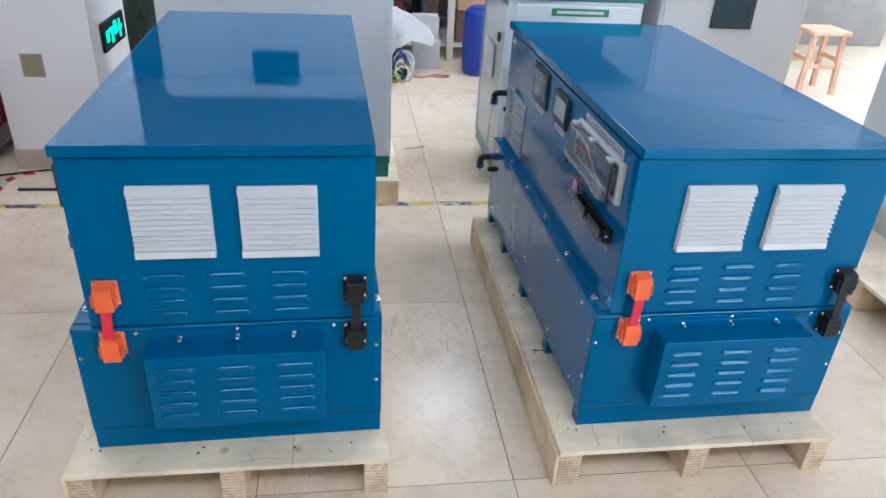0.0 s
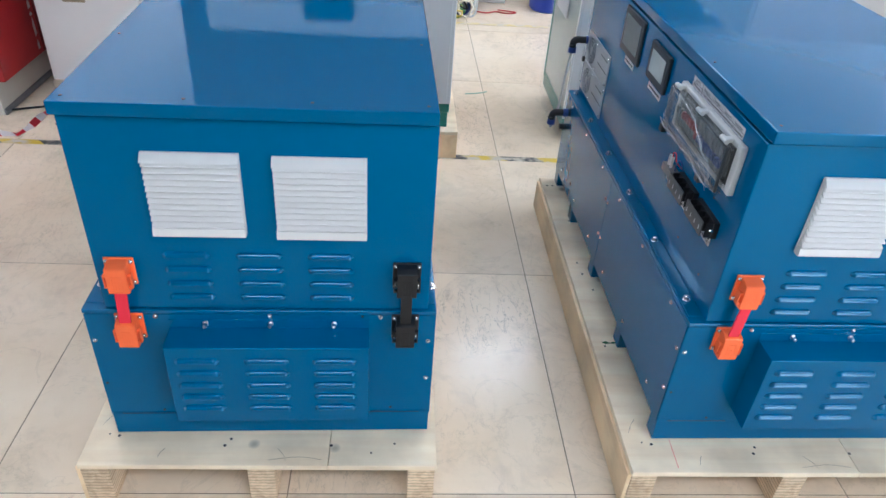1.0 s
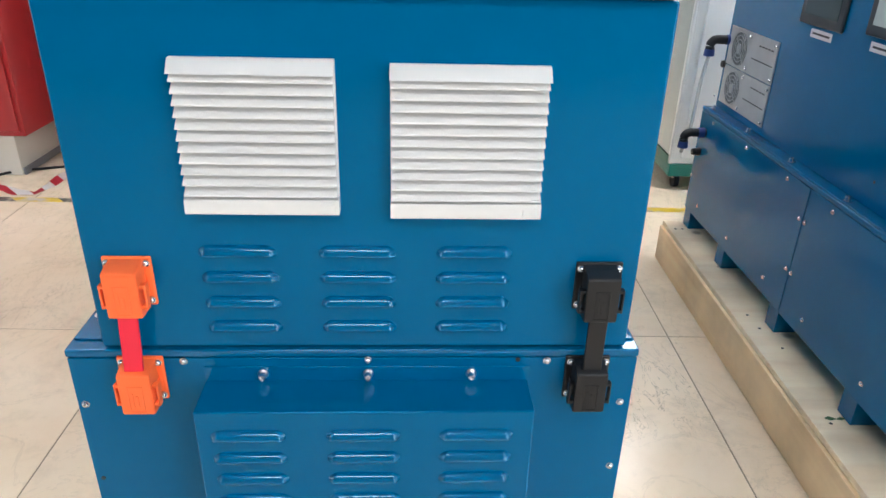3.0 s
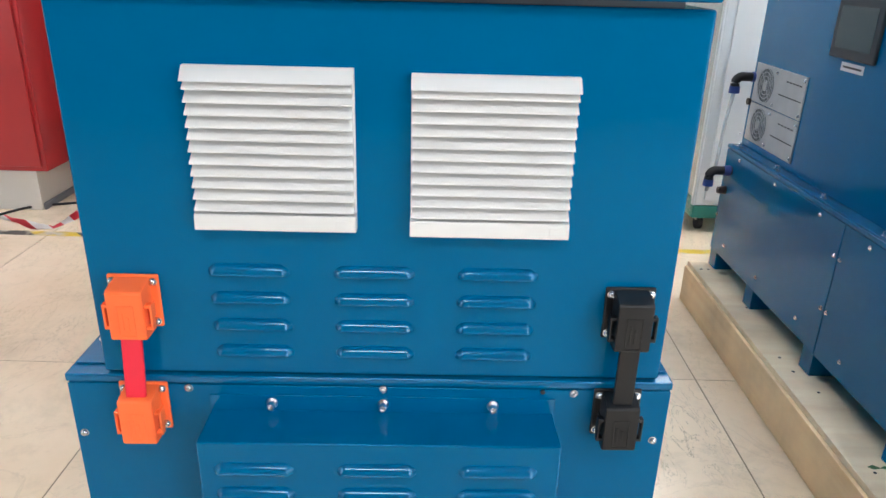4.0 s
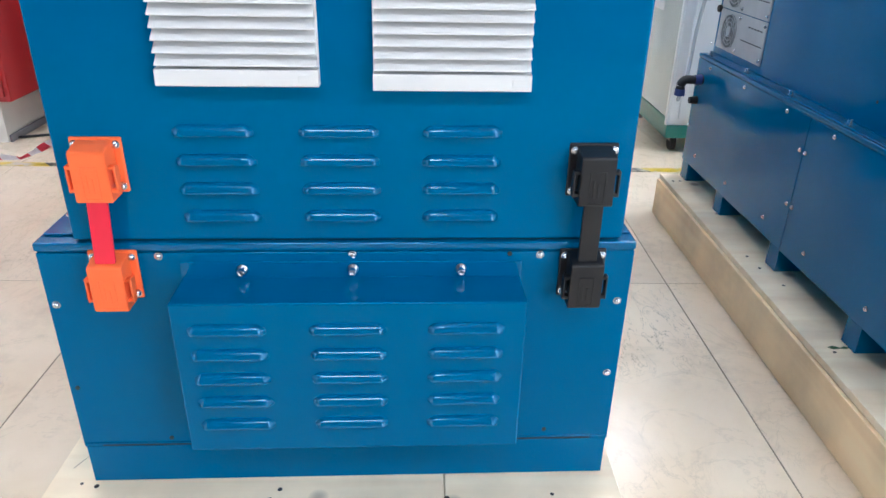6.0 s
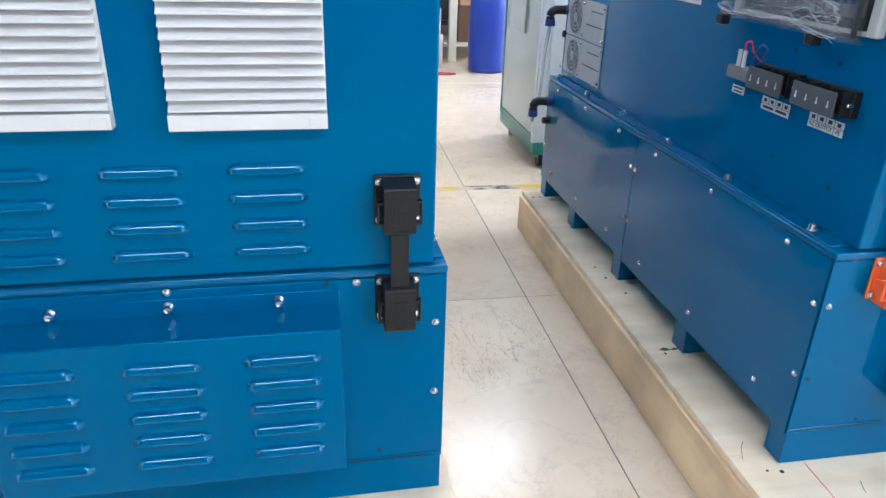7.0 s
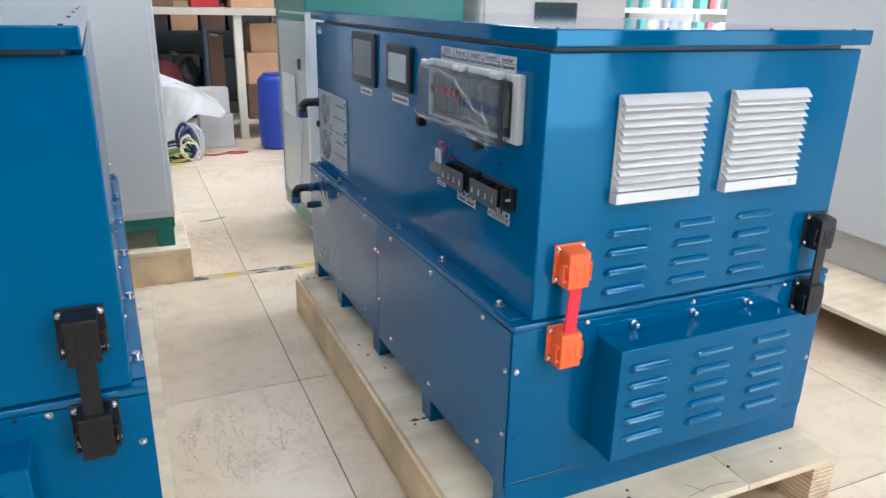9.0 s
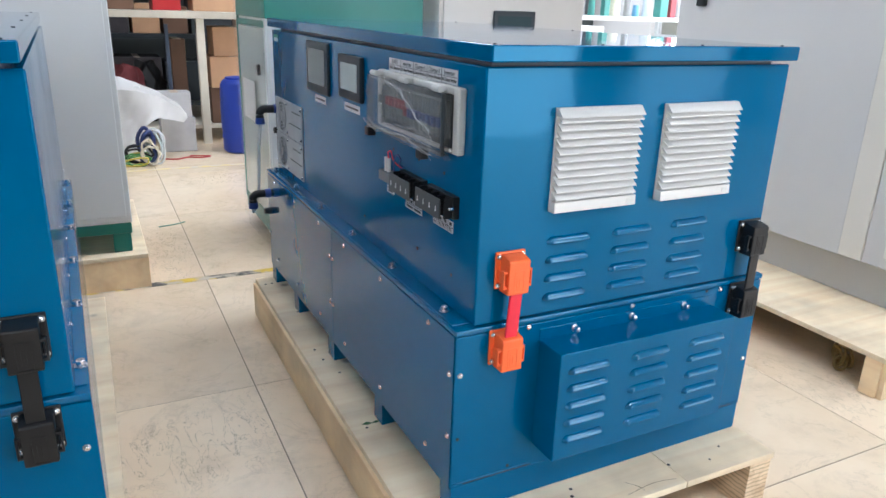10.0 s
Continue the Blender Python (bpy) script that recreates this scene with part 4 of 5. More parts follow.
    box(bm, UX + 0.025, VX - 0.030, 0.03, BACK - 0.03, HEAD, HEAD + 0.012)
    part("collar", bm, GASKET, root, "grey gasket under the lid")
    bm = B()
    box(bm, -0.388, 0.384, -0.018, BACK + 0.05, HEAD + 0.008, HEAD + 0.038, 0.0035, 3)
    lid = part("lid", bm, BLUE_LID, root, "flat glossy blue lid with folded edges")
    for y in (0.012, 0.39, 0.77, 1.16, 1.545):
        for x in (-0.366, 0.362):
            piece("screw", PIN, (x, y, HEAD + 0.038), lid, TO_TOP)
    for x in (-0.13, 0.125):
        piece("screw", PIN, (x, 0.012, HEAD + 0.038), lid, TO_TOP)
    # ventilated box on the front
    bm = B()
    D, T, Z0 = -0.078, 0.531, 0.281
    box(bm, -0.242, 0.242, D, 0.0, Z0, T, 0.003, 3)
    for f in [f for f in bm.faces if f.normal.y > 0.9]:
        bm.faces.remove(f)
    vent = part("vent_box", bm, BLUE_FACE, root, "blue sheet metal vent box with louvres")
    bm = B()
    box(bm, -0.243, 0.243, -0.0022, -0.0002, T - 0.001, 0.555, 0.0006, 1)
    part("flange", bm, BLUE, vent)
    for x in (-0.156, 0.0, 0.155):
        piece("bolt", BOLT, (x, -0.002, 0.5435), vent, None, (1, 1.1, 1))
    louvers(vent, D, [0.491 - 0.040 * k for k in range(5)], -0.004)
    # terminal covers and their link bars
    for cx, mat, bar, label in ((-0.3265, ORANGE, RED_BAR, "orange moulded terminal cover"), (0.3305, BLACK, BLACK, "black moulded terminal cover")):
        lx = cx - (0.006 if cx < 0 else 0.0)
        zu = 0.737 if cx < 0 else 0.731
        connector(root, cx, zu, 0.003, mat, label)
        connector(root, lx, 0.5755, -0.0005, mat, label)
        bm = B()
        zt, zb = zu - 0.076, 0.566
        prism(bm, [(cx - 0.0135, zt), (cx + 0.0135, zt), (lx + 0.0135, zb), (lx - 0.0135, zb)], -0.031, -0.025, "y")
        bmesh.ops.bevel(bm, geom=list(bm.edges), offset=0.0012, segments=1, affect="EDGES")
        part("link_bar", bm, bar, root, "flat insulated link bar")
    # equipment on the side
    breaker_window(root, UX)
    touch_panel(root, UX, 0.600, 0.766, 0.941, 1.053, 0.012, SCREEN_PALE)
    touch_panel(root, UX, 0.868, 1.072, 0.926, 1.071, 0.009, SCREEN)
    for y0, y1, z0, z1 in ((0.632, 0.750, 0.908, 0.929), (0.912, 1.015, 0.897, 0.918)):
        p = label_plate(root, UX, y0, y1, z0, z1)
        print_bars(p, UX, [(y0 + 0.01, y1 - 0.01, z0 + 0.008, z1 - 0.008)])
    p = label_plate(root, UX, 1.435, 1.485, 1.045, 1.068)
    part("stripe", box(B(), UX - 0.0012, UX - 0.0004, 1.435, 1.485, 1.058, 1.068), STRIPGREEN, p, "green stripe")
    fan_module(root, UX)
    terminals(root, UX)
    push_fitting(root, UX, 1.498, 0.808, 0.075)
    push_fitting(root, LX, 1.455, 0.508, 0.07)
    for x, y, z in ((UX, 1.498, 0.73), (LX, 1.475, 0.435)):
        part("plug", rod(B(), (x + 0.003, y, z), (x - 0.026, y, z), 0.014, 0.011, 16), BLACK, root, "black blanking plug")
    bm = B()
    hose(bm, [(UX - 0.075, 1.498, 0.758), (UX - 0.085, 1.50, 0.66), (UX - 0.095, 1.49, 0.52), (UX - 0.12, 1.47, 0.44), (LX - 0.07, 1.455, 0.458)], 0.006, 8)
    part("clear_hose", bm, TUBE, root, "thin clear hose")
    return root


DX, DY = 1.486, -0.012
cabinet = build_cabinet()
second = copy_thing(cabinet, pose(DX, DY, BASE, rz=0.7))
cabinet.location.x = 0.003
cabinet.rotation_euler = (0, 0, radians(1.3))
for c in cabinet.children:
    if c.name == "grille.001":
        c.location.z -= 0.004
# the upper casing of the second one is bolted on a little to one side
for c in second.children:
    if c.name.split(".")[0] in ("upper_casing", "lid", "collar", "grille", "breaker_box", "touch_panel", "label_plate", "fan_plate", "terminal_block", "terminal_strip"):
        c.location.x -= 0.014


# ---- pallets under the blue cabinets ----
def build_pallet():
    root = thing("pallet", (0, 0, 0), "raw plywood pallet with laminated timber runners", "pallet", "plywood pallets")
    x0, x1, y0, y1 = -0.525, 0.405, -0.113, 1.532
    for a, b in ((x0 - 0.003, 0.118), (0.1195, x1 + 0.004)):
        bm = B()
        box(bm, a, b, y0 - 0.004, y1, 0.132, 0.150, 0.0015, 1)
        part("deck_board", bm, PLY, root, "pale plywood deck board")
    for a in (x0, (x0 + x1) / 2 - 0.035, x1 - 0.072):
        bm = B()
        box(bm, a, a + 0.072, y0, y1 - 0.003, 0.0006, 0.1318, 0.0015, 1)
        part("runner", bm, LVL, root, "laminated timber runner")
    bm = B()
    box(bm, x0 - 0.012, x0 - 0.0005, y0 + 0.002, y1 - 0.002, 0.0006, 0.1315, 0.001, 1)
    part("side_board", bm, BOARD, root, "pine side board")
    for k in range(14):
        rx, ry = random.uniform(x0 + 0.02, x1 - 0.02), random.choice((y0 + random.uniform(0.01, 0.1), random.uniform(0.1, 1.5)))
        if ry > 0 and rx > LX - 0.01:
            rx = random.uniform(x0 + 0.015, LX - 0.02)
        part("nail_head", rod(B(), (rx, ry, 0.1496), (rx, ry, 0.1505), random.uniform(0.0025, 0.005), None, 8), CLUTTER, root)
    for a, b, c in (((-0.02, -0.06), (0.0, -0.085), (0.005, -0.10)), ((-0.33, -0.09), (-0.325, -0.075), (-0.318, -0.06)), ((-0.04, -0.098), (0.04, -0.088), (0.10, -0.097)), ((-0.505, 0.02), (-0.49, 0.05), (-0.475, 0.07))):
        part("scratch", hose(B(), [(*a, 0.1499), (*b, 0.1501), (*c, 0.1499)], 0.0005, 5), CARD_DARK, root)
    return root


pallet = build_pallet()
second_pallet = copy_thing(pallet, pose(DX + 0.007, DY - 0.004, 0))
pallet.location.x = 0.022
bm = B()
prism(bm, [(1.0993, -0.02), (1.1005, -0.02), (1.0975, -0.118), (1.0963, -0.118)], 0.1503, 0.1508, "z")
mark = new("pencil_mark", mesh_of("pencil_mark", bm, RED_BAR, second_pallet.location))
mark.parent = second_pallet
mark["label"] = "thin red marking line"
bm = B()
prism(bm, [(0.998, 0.388), (1.010, 0.381), (1.026, 0.385), (1.012, 0.395)], 0.1503, 0.1512, "z")
prism(bm, [(1.024, 0.385), (1.036, 0.392), (1.05, 0.387), (1.036, 0.382)], 0.1503, 0.1512, "z")
single("fallen_leaf", bm, LEAF, "small green leaf lying on the pallet", "leaf")


# ---- machines and stores round about ----
def grey_cabinet():
    root = thing("grey_cabinet", (0, 2.0, 0.151), "tall light grey steel cabinet with a green base", "electrical cabinet")
    x0, x1, y0, y1 = -0.585, 0.566, 2.008, 2.86
    part("body", box(B(), x0, x1, y0, y1, 0.279, 1.63, 0.006), GREY, root)
    part("base_frame", box(B(), x0 + 0.004, x1 - 0.004, y0 + 0.004, y1 - 0.004, 0.233, 0.2785, 0.003, 1), GREEN, root, "green steel base frame")
    for x in (x0 + 0.01, x1 - 0.08):
        for y in (y0 + 0.01, y1 - 0.09):
            part("foot", box(B(), x, x + 0.07, y, y + 0.08, 0.151, 0.2328, 0.003, 1), GREEN, root, "green steel foot")
    part("door", box(B(), x0 + 0.02, x1 - 0.02, y0 - 0.012, y0 - 0.0005, 0.31, 1.60, 0.003, 1), GREY, root)
    s = part("display", box(B(), -0.14, 0.09, y0 - 0.022, y0 - 0.0125, 1.39, 1.565, 0.003, 1), BEZEL, root, "dark display panel")
    part("screen", box(B(), -0.125, 0.075, y0 - 0.024, y0 - 0.0222, 1.405, 1.55), SCREEN, s)
    return root


grey_cabinet()
p = thing("pallet", (0, 2.0, 0), "low plywood pallet under the grey cabinet", "pallet", "plywood pallets")
part("deck_board", box(B(), -0.66, 0.612, 1.963, 2.90, 0.132, 0.1505, 0.0015, 1), PLY, p)
part("side_board", box(B(), -0.66, 0.612, 1.965, 1.984, 0.0006, 0.1318, 0.001, 1), BOARD, p)
part("side_board", box(B(), 0.592, 0.612, 1.985, 2.89, 0.0006, 0.1318, 0.001, 1), BOARD, p)
part("runner", box(B(), -0.66, -0.58, 1.985, 2.89, 0.0006, 0.1318, 0.001, 1), LVL, p)


def green_trim_cabinet():
    root = thing("trimmed_cabinet", (1.62, 2.22, 0), "white steel cabinet with green trim wrapped in clear film", "electrical cabinet")
    x0, x1, y0, y1 = 1.205, 1.97, 2.22, 2.88
    part("body", box(B(), x0 + 0.01, x1, y0 + 0.004, y1 - 0.004, 0.13, 1.10, 0.004), WHITE_ENAMEL, root)
    part("top_band", box(B(), x0, x1 + 0.01, y0 - 0.006, y1 + 0.006, 1.1005, 1.32, 0.004), GREEN, root, "green top band")
    part("base_band", box(B(), x0 + 0.004, x1 + 0.004, y0 - 0.002, y1 + 0.002, 0.07, 0.1298, 0.004), GREEN, root, "green base band")
    part("side_panel", box(B(), x0 + 0.002, x0 + 0.0095, y0 + 0.028, y1 - 0.028, 0.165, 1.056, 0.002, 1), PALEGREEN, root, "pale side panel behind clear film")
    for y in (y0 + 0.002, y1 - 0.024):
        part("corner_trim", box(B(), x0 - 0.001, x0 + 0.0098, y, y + 0.022, 0.1302, 1.1002, 0.002, 1), WHITE_ENAMEL if y < 2.5 else GREEN, root)
    for z in (0.1302, 1.06):
        part("edge_trim", box(B(), x0, x0 + 0.0096, y0 + 0.025, y1 - 0.025, z, z + 0.03, 0.002, 1), GREEN, root, "green edge trim")
    part("door", box(B(), x0 + 0.05, x1 - 0.02, y0 - 0.006, y0 + 0.0035, 0.16, 1.075, 0.002, 1), WHITE_ENAMEL, root)
    sgn = part("sign_plate", box(B(), 1.446, 1.772, y0 - 0.008, y0 - 0.0062, 1.022, 1.062), STRIPGREEN, root, "small green sign plate")
    bm = B()
    box(bm, 1.476, 1.742, y0 - 0.0095, y0 - 0.0081, 1.034, 1.05)
    part("printing", bm, LABEL, sgn)
    bm = B()
    grid = []
    for i in range(25):
        row = []
        for j in range(37):
            v, z = i / 24, 0.03 + 1.27 * j / 36
            out = 0.012 + 0.028 * (0.5 + noise.noise((v * 2.2, z * 2.0, 4.4))) * math.sin(math.pi * min(1, v * 1.1)) + 0.006 * noise.noise((v * 9, z * 5, 2.0))
            row.append(bm.verts.new((x0 - out, y0 - 0.008 + (y1 - y0 + 0.016) * v, z)))
        grid.append(row)
    for p, q in zip(grid, grid[1:]):
        for j in range(36):
            bm.faces.new((p[j], p[j + 1], q[j + 1], q[j]))
    part("paper_sheet", box(B(), x0 - 0.010, x0 - 0.0075, 2.46, 2.74, 0.60, 0.80, 0.0006, 1), LABEL, root, "white paper sheet under the film")
    wrap = part("film_wrap", bm, FILM, root, "loose clear wrapping film")
    wrap.visible_shadow = False
    part("latch", box(B(), x0 - 0.012, x0 + 0.002, 2.36, 2.385, 0.84, 0.89, 0.003, 1), BLACK, root)
    for x, y in ((x0 + 0.06, y0 + 0.06), (x1 - 0.06, y0 + 0.06), (x0 + 0.06, y1 - 0.06), (x1 - 0.06, y1 - 0.06)):
        w = part("caster", rod(B(), (x - 0.012, y, 0.0351), (x + 0.012, y, 0.0351), 0.0345, None, 18), BLACK, root, "black caster wheel")
        part("fork", box(B(), x - 0.02, x + 0.02, y - 0.02, y + 0.02, 0.045, 0.0699, 0.002, 1), STEEL, w)
    return root


green_trim_cabinet()


def beige_cabinet():
    root = thing("control_cabinet", (2.5, 2.2, 0), "warm grey steel control cabinet with a small dark display", "electrical cabinet")
    x0, x1, y0, y1 = 2.06, 2.93, 2.2, 3.0
    part("body", box(B(), x0, x1, y0, y1, 0.02, 1.62, 0.006), BEIGE, root)
    part("plinth", box(B(), x0 + 0.02, x1 - 0.02, y0 + 0.02, y1 - 0.02, 0.0005, 0.0198), BLACK, root)
    part("door", box(B(), x0 + 0.02, x1 - 0.02, y0 - 0.01, y0 - 0.0004, 0.08, 1.58, 0.003, 1), BEIGE, root)
    d = part("display", box(B(), 2.36, 2.61, y0 - 0.022, y0 - 0.0104, 0.985, 1.166, 0.006), BEZEL, root, "black framed display")
    part("screen", box(B(), 2.385, 2.585, y0 - 0.0235, y0 - 0.0222, 1.01, 1.14), SCREEN, d)
    part("handle", box(B(), x0 + 0.06, x0 + 0.08, y0 - 0.03, y0 - 0.0104, 0.86, 0.99, 0.004, 1), STEEL, root)
    return root


beige_cabinet()


def right_cabinet():
    root = thing("double_cabinet", (3.4, 0.9, 0.15), "large grey steel cabinet with a pale centre strip", "electrical cabinet")
    x0, x1, y0, y1 = 3.0, 3.93, 0.16, 1.56
    part("plinth", box(B(), x0 + 0.07, x1, y0 + 0.03, y1 - 0.03, 0.151, 0.315, 0.004), BEIGE, root, "beige steel plinth")
    part("body", box(B(), x0 + 0.012, x1 - 0.003, y0 + 0.002, y1 - 0.002, 0.3152, 1.95, 0.004), GREY_WARM, root)
    part("door", box(B(), x0, x0 + 0.0115, 0.5365, y1 - 0.004, 0.317, 1.93, 0.003, 1), GREY_WARM, root)
    part("door", box(B(), x0, x0 + 0.0115, y0 + 0.004, 0.4385, 0.317, 1.93, 0.003, 1), GREY_WARM, root)
    part("centre_strip", box(B(), x0 - 0.004, x0 + 0.0115, 0.44, 0.535, 0.32, 1.94, 0.003, 1), PALE, root, "pale centre strip")
    h = part("handle", box(B(), x0 - 0.028, x0 - 0.0005, 1.385, 1.43, 1.215, 1.36, 0.006), BLACK, root, "black door handle")
    part("keyhole", rod(B(), (x0 - 0.03, 1.407, 1.34), (x0 - 0.0275, 1.407, 1.34), 0.008, None, 12), STEEL, h)
    part("air_vent", box(B(), x0 - 0.006, x0 - 0.0004, 0.20, 0.36, 0.36, 0.52, 0.003, 1), WHITE_PLASTIC, root, "white vent plate")
    return root


right_cabinet()
p = thing("pallet", (3.3, 0.1, 0), "raw plywood pallet under the large grey cabinet", "pallet", "plywood pallets")
part("deck_board", box(B(), 2.665, 4.05, 0.07, 1.62, 0.132, 0.1505, 0.0015, 1), PLY, p)
part("side_board", box(B(), 2.675, 4.05, 0.07, 0.088, 0.0006, 0.1318, 0.001, 1), BOARD, p)
for y in (0.0885, 0.80, 1.53):
    part("runner", box(B(), 2.668, 4.04, y, y + 0.058, 0.0006, 0.1318, 0.001, 1), BOARD, p)

strap = thing("packing_strap", (2.76, 0.27, 0), "crumpled bundle of ochre yellow packing strap", "packing strap")
OCHRE = paint("ochre_strap", (0.20, 0.125, 0.03), 0.5, vary=0.1)
for k in range(6):
    cx, cy, r = 2.745 + 0.006 * k, 0.27 + 0.012 * (k % 3), 0.023 + 0.003 * (k % 4)
    bm = B()
    hose(bm, [(cx + 0.5 * r * math.sin(k + a), cy + r * math.cos(a), 0.0065 + 0.006 * (k % 3) + (r + 0.012 * (k % 2)) * (1 + math.sin(a))) for a in (0.0, 0.9, 1.8, 2.7, 3.6, 4.5, 5.4, 6.2)], 0.0055, 6)
    part("loop", bm, OCHRE, strap)

# fire box, socket and low exit sign on the pillar side
fb = thing("fire_cabinet", (-2.3, 2.6, 0), "red steel fire cabinet on a pale stone block", "fire cabinet")
part("body", box(B(), -2.68, -1.73, 2.262, 2.93, 0.19, 1.66, 0.006), RED, fb)
part("door", box(B(), -2.66, -1.75, 2.248, 2.2615, 0.215, 1.63, 0.003, 1), RED, fb)
part("handle", box(B(), -1.87, -1.84, 2.222, 2.2478, 0.84, 0.99, 0.004, 1), STEEL, fb)
part("back_flange", box(B(), -1.7295, -1.716, 2.735, 2.75, 0.2, 1.65, 0.002, 1), RED_DARK, fb, "dark red back flange")
chips = random.Random(3)
z = 0.22
while z < 1.55:
    h = chips.uniform(0.02, 0.16)
    bm = B()
    w = chips.uniform(0.006, 0.014)
    prism(bm, [(2.700 - w, z), (2.706 + w * 0.5, z + h * 0.1), (2.704 + w * 0.3, z + h * 0.7), (2.699, z + h), (2.698 - w, z + h * 0.6)], -1.7302, -1.7288, "x")
    part("chip", bm, LABEL, fb, "pale chipped paint")
    z += h + chips.uniform(0.005, 0.05)
part("base_block", box(B(), -2.68, -1.79, 2.27, 2.93, 0.0006, 0.1898, 0.004), PALE, fb, "pale stone base block")
# Grey strip modelled for the contact shade where the block meets the floor.
part("skirting_strip", box(B(), -1.7895, -1.776, 2.275, 2.93, 0.0006, 0.035, 0.004, 1), GASKET, fb, "grey skirting strip")

so = thing("wall_socket", (-1.39, 2.5, 0.62), "brass coloured low socket plate on the pillar", "wall socket")
part("plate", box(B(), -1.452, -1.335, 2.494, 2.4995, 0.553, 0.682, 0.003, 1), paint("brass_plate", (0.36, 0.30, 0.20), 0.4, vary=0.05), so)
part("cover", box(B(), -1.437, -1.350, 2.4905, 2.4938, 0.568, 0.667, 0.002, 1), paint("brass_cover", (0.31, 0.26, 0.17), 0.45, vary=0.05), so)

ex = thing("exit_sign", (-1.06, 2.88, 0.72), "low black sign panel with a glowing green symbol", "exit sign")
part("panel", box(B(), -1.059, -1.040, 2.655, 3.09, 0.652, 0.815, 0.003, 1), BLACK, ex)
bm = B()
for y0, y1, z0, z1 in ((2.70, 2.75, 0.70, 0.765), (2.75, 2.86, 0.745, 0.768), (2.80, 2.835, 0.68, 0.745), (2.86, 2.92, 0.715, 0.79), (2.93, 3.03, 0.725, 0.745), (2.965, 2.995, 0.68, 0.785)):
    box(bm, -1.0399, -1.0375, y0, y1, z0, z1)
part("symbol", bm, EXITGLOW, ex, "glowing green bars")

bm = B()
box(bm, -1.49, -1.16, 2.174, 2.192, 0.0006, 0.014, 0.002, 1)
single("metal_strip", bm, BEZEL, "thin dark metal strip lying on the floor", "metal strip")

bm = B()
pts = [(-2.45, 2.12), (-2.25, 2.22), (-2.04, 2.24), (-1.90, 2.15), (-1.80, 2.10), (-1.71, 2.045), (-1.63, 2.045), (-1.60, 2.14), (-1.60, 2.28), (-1.56, 2.40), (-1.42, 2.44)]
fine = []
for i in range(len(pts) - 1):
    for k in range(6):
        fine.append(Vector((*pts[i], 0)).lerp(Vector((*pts[i + 1], 0)), k / 6))
prev = None
for i in range(1, len(fine) - 1):
    along = (fine[i + 1] - fine[i - 1]).normalized()
    wide = 0.021 * math.cos(0.9 * math.sin(i * 0.21))
    lift = 0.012 * abs(math.sin(i * 0.17))
    a = bm.verts.new((fine[i].x - along.y * wide, fine[i].y + along.x * wide, 0.0018 + lift))
    b2 = bm.verts.new((fine[i].x + along.y * wide, fine[i].y - along.x * wide, 0.0018))
    if prev:
        bm.faces.new((prev[0], a, b2, prev[1]))
    prev = (a, b2)
bmesh.ops.solidify(bm, geom=list(bm.faces), thickness=0.001)
single("barrier_tape", bm, REDWHITE, "crumpled red and white barrier tape on the floor", "barrier tape")
bm = B()
hose(bm, [(-2.1, 2.06, 0.007), (-1.98, 2.12, 0.007), (-1.86, 2.26, 0.0145), (-1.72, 2.36, 0.007), (-1.4, 2.465, 0.007), (-1.2, 2.47, 0.007)], 0.006, 8)
single("cable", bm, BLACK, "black cable lying on the floor", "cable")


# ---- far end of the aisle ----
def lumpy(name, at, size, material, label, category, seed, rough=0.25):
    bm = B()
    bmesh.ops.create_icosphere(bm, subdivisions=4, radius=1.0)
    for v in bm.verts:
        n = v.co.normalized()
        k = 1 + rough * noise.noise(n * 1.7 + Vector((seed, 0, 0))) + rough * 0.5 * noise.noise(n * 4.1 + Vector((0, seed, 0))) + rough * 0.18 * abs(noise.noise(n * 9.0 + Vector((0, 0, seed))))
        v.co = Vector((n.x * size[0] * k, n.y * size[1] * k, max(-0.999, n.z * k) * size[2])) + Vector(at)
    lowest = min(v.co.z for v in bm.verts)
    for v in bm.verts:
        v.co.z += at[2] - size[2] - lowest
    return single(name, bm, material, label, category)


tb = thing("work_bench", (1.0, 5.45, 0), "cream steel work bench with a worn top and an under-shelf", "work bench")
part("worktop", box(B(), -0.3, 1.95, 5.15, 5.85, 1.02, 1.075, 0.004), paint("bench_top", (0.50, 0.46, 0.38), 0.6, vary=0.12, vscale=5), tb)
CREAM = paint("cream_steel", (0.62, 0.58, 0.48), 0.5, vary=0.05)
for x in (-0.25, 1.31, 1.87):
    for y in ((5.19,) if x == 1.31 else (5.19, 5.74)):
        part("leg", box(B(), x, x + 0.065, y, y + 0.065, 0.0005, 1.0198, 0.003, 1), CREAM, tb)
part("under_shelf", box(B(), -0.18, 1.86, 5.26, 5.73, 0.12, 0.15, 0.003, 1), CREAM, tb)


def carton(x, y, z, w, d, h, material=CARD, yaw=0.0, label="brown cardboard carton with taped flaps"):
    c = thing("carton", (x, y, z), label, "carton", "cartons at the far end")
    part("body", box(B(), x - w / 2, x + w / 2, y - d / 2, y + d / 2, z + 0.0006, z + h, 0.006), material, c)
    part("tape", box(B(), x - 0.03, x + 0.03, y - d / 2 - 0.001, y + d / 2 + 0.001, z + h - 0.002, z + h + 0.0012), SKIRT, c)
    c.rotation_euler = (0, 0, radians(yaw))
    return c


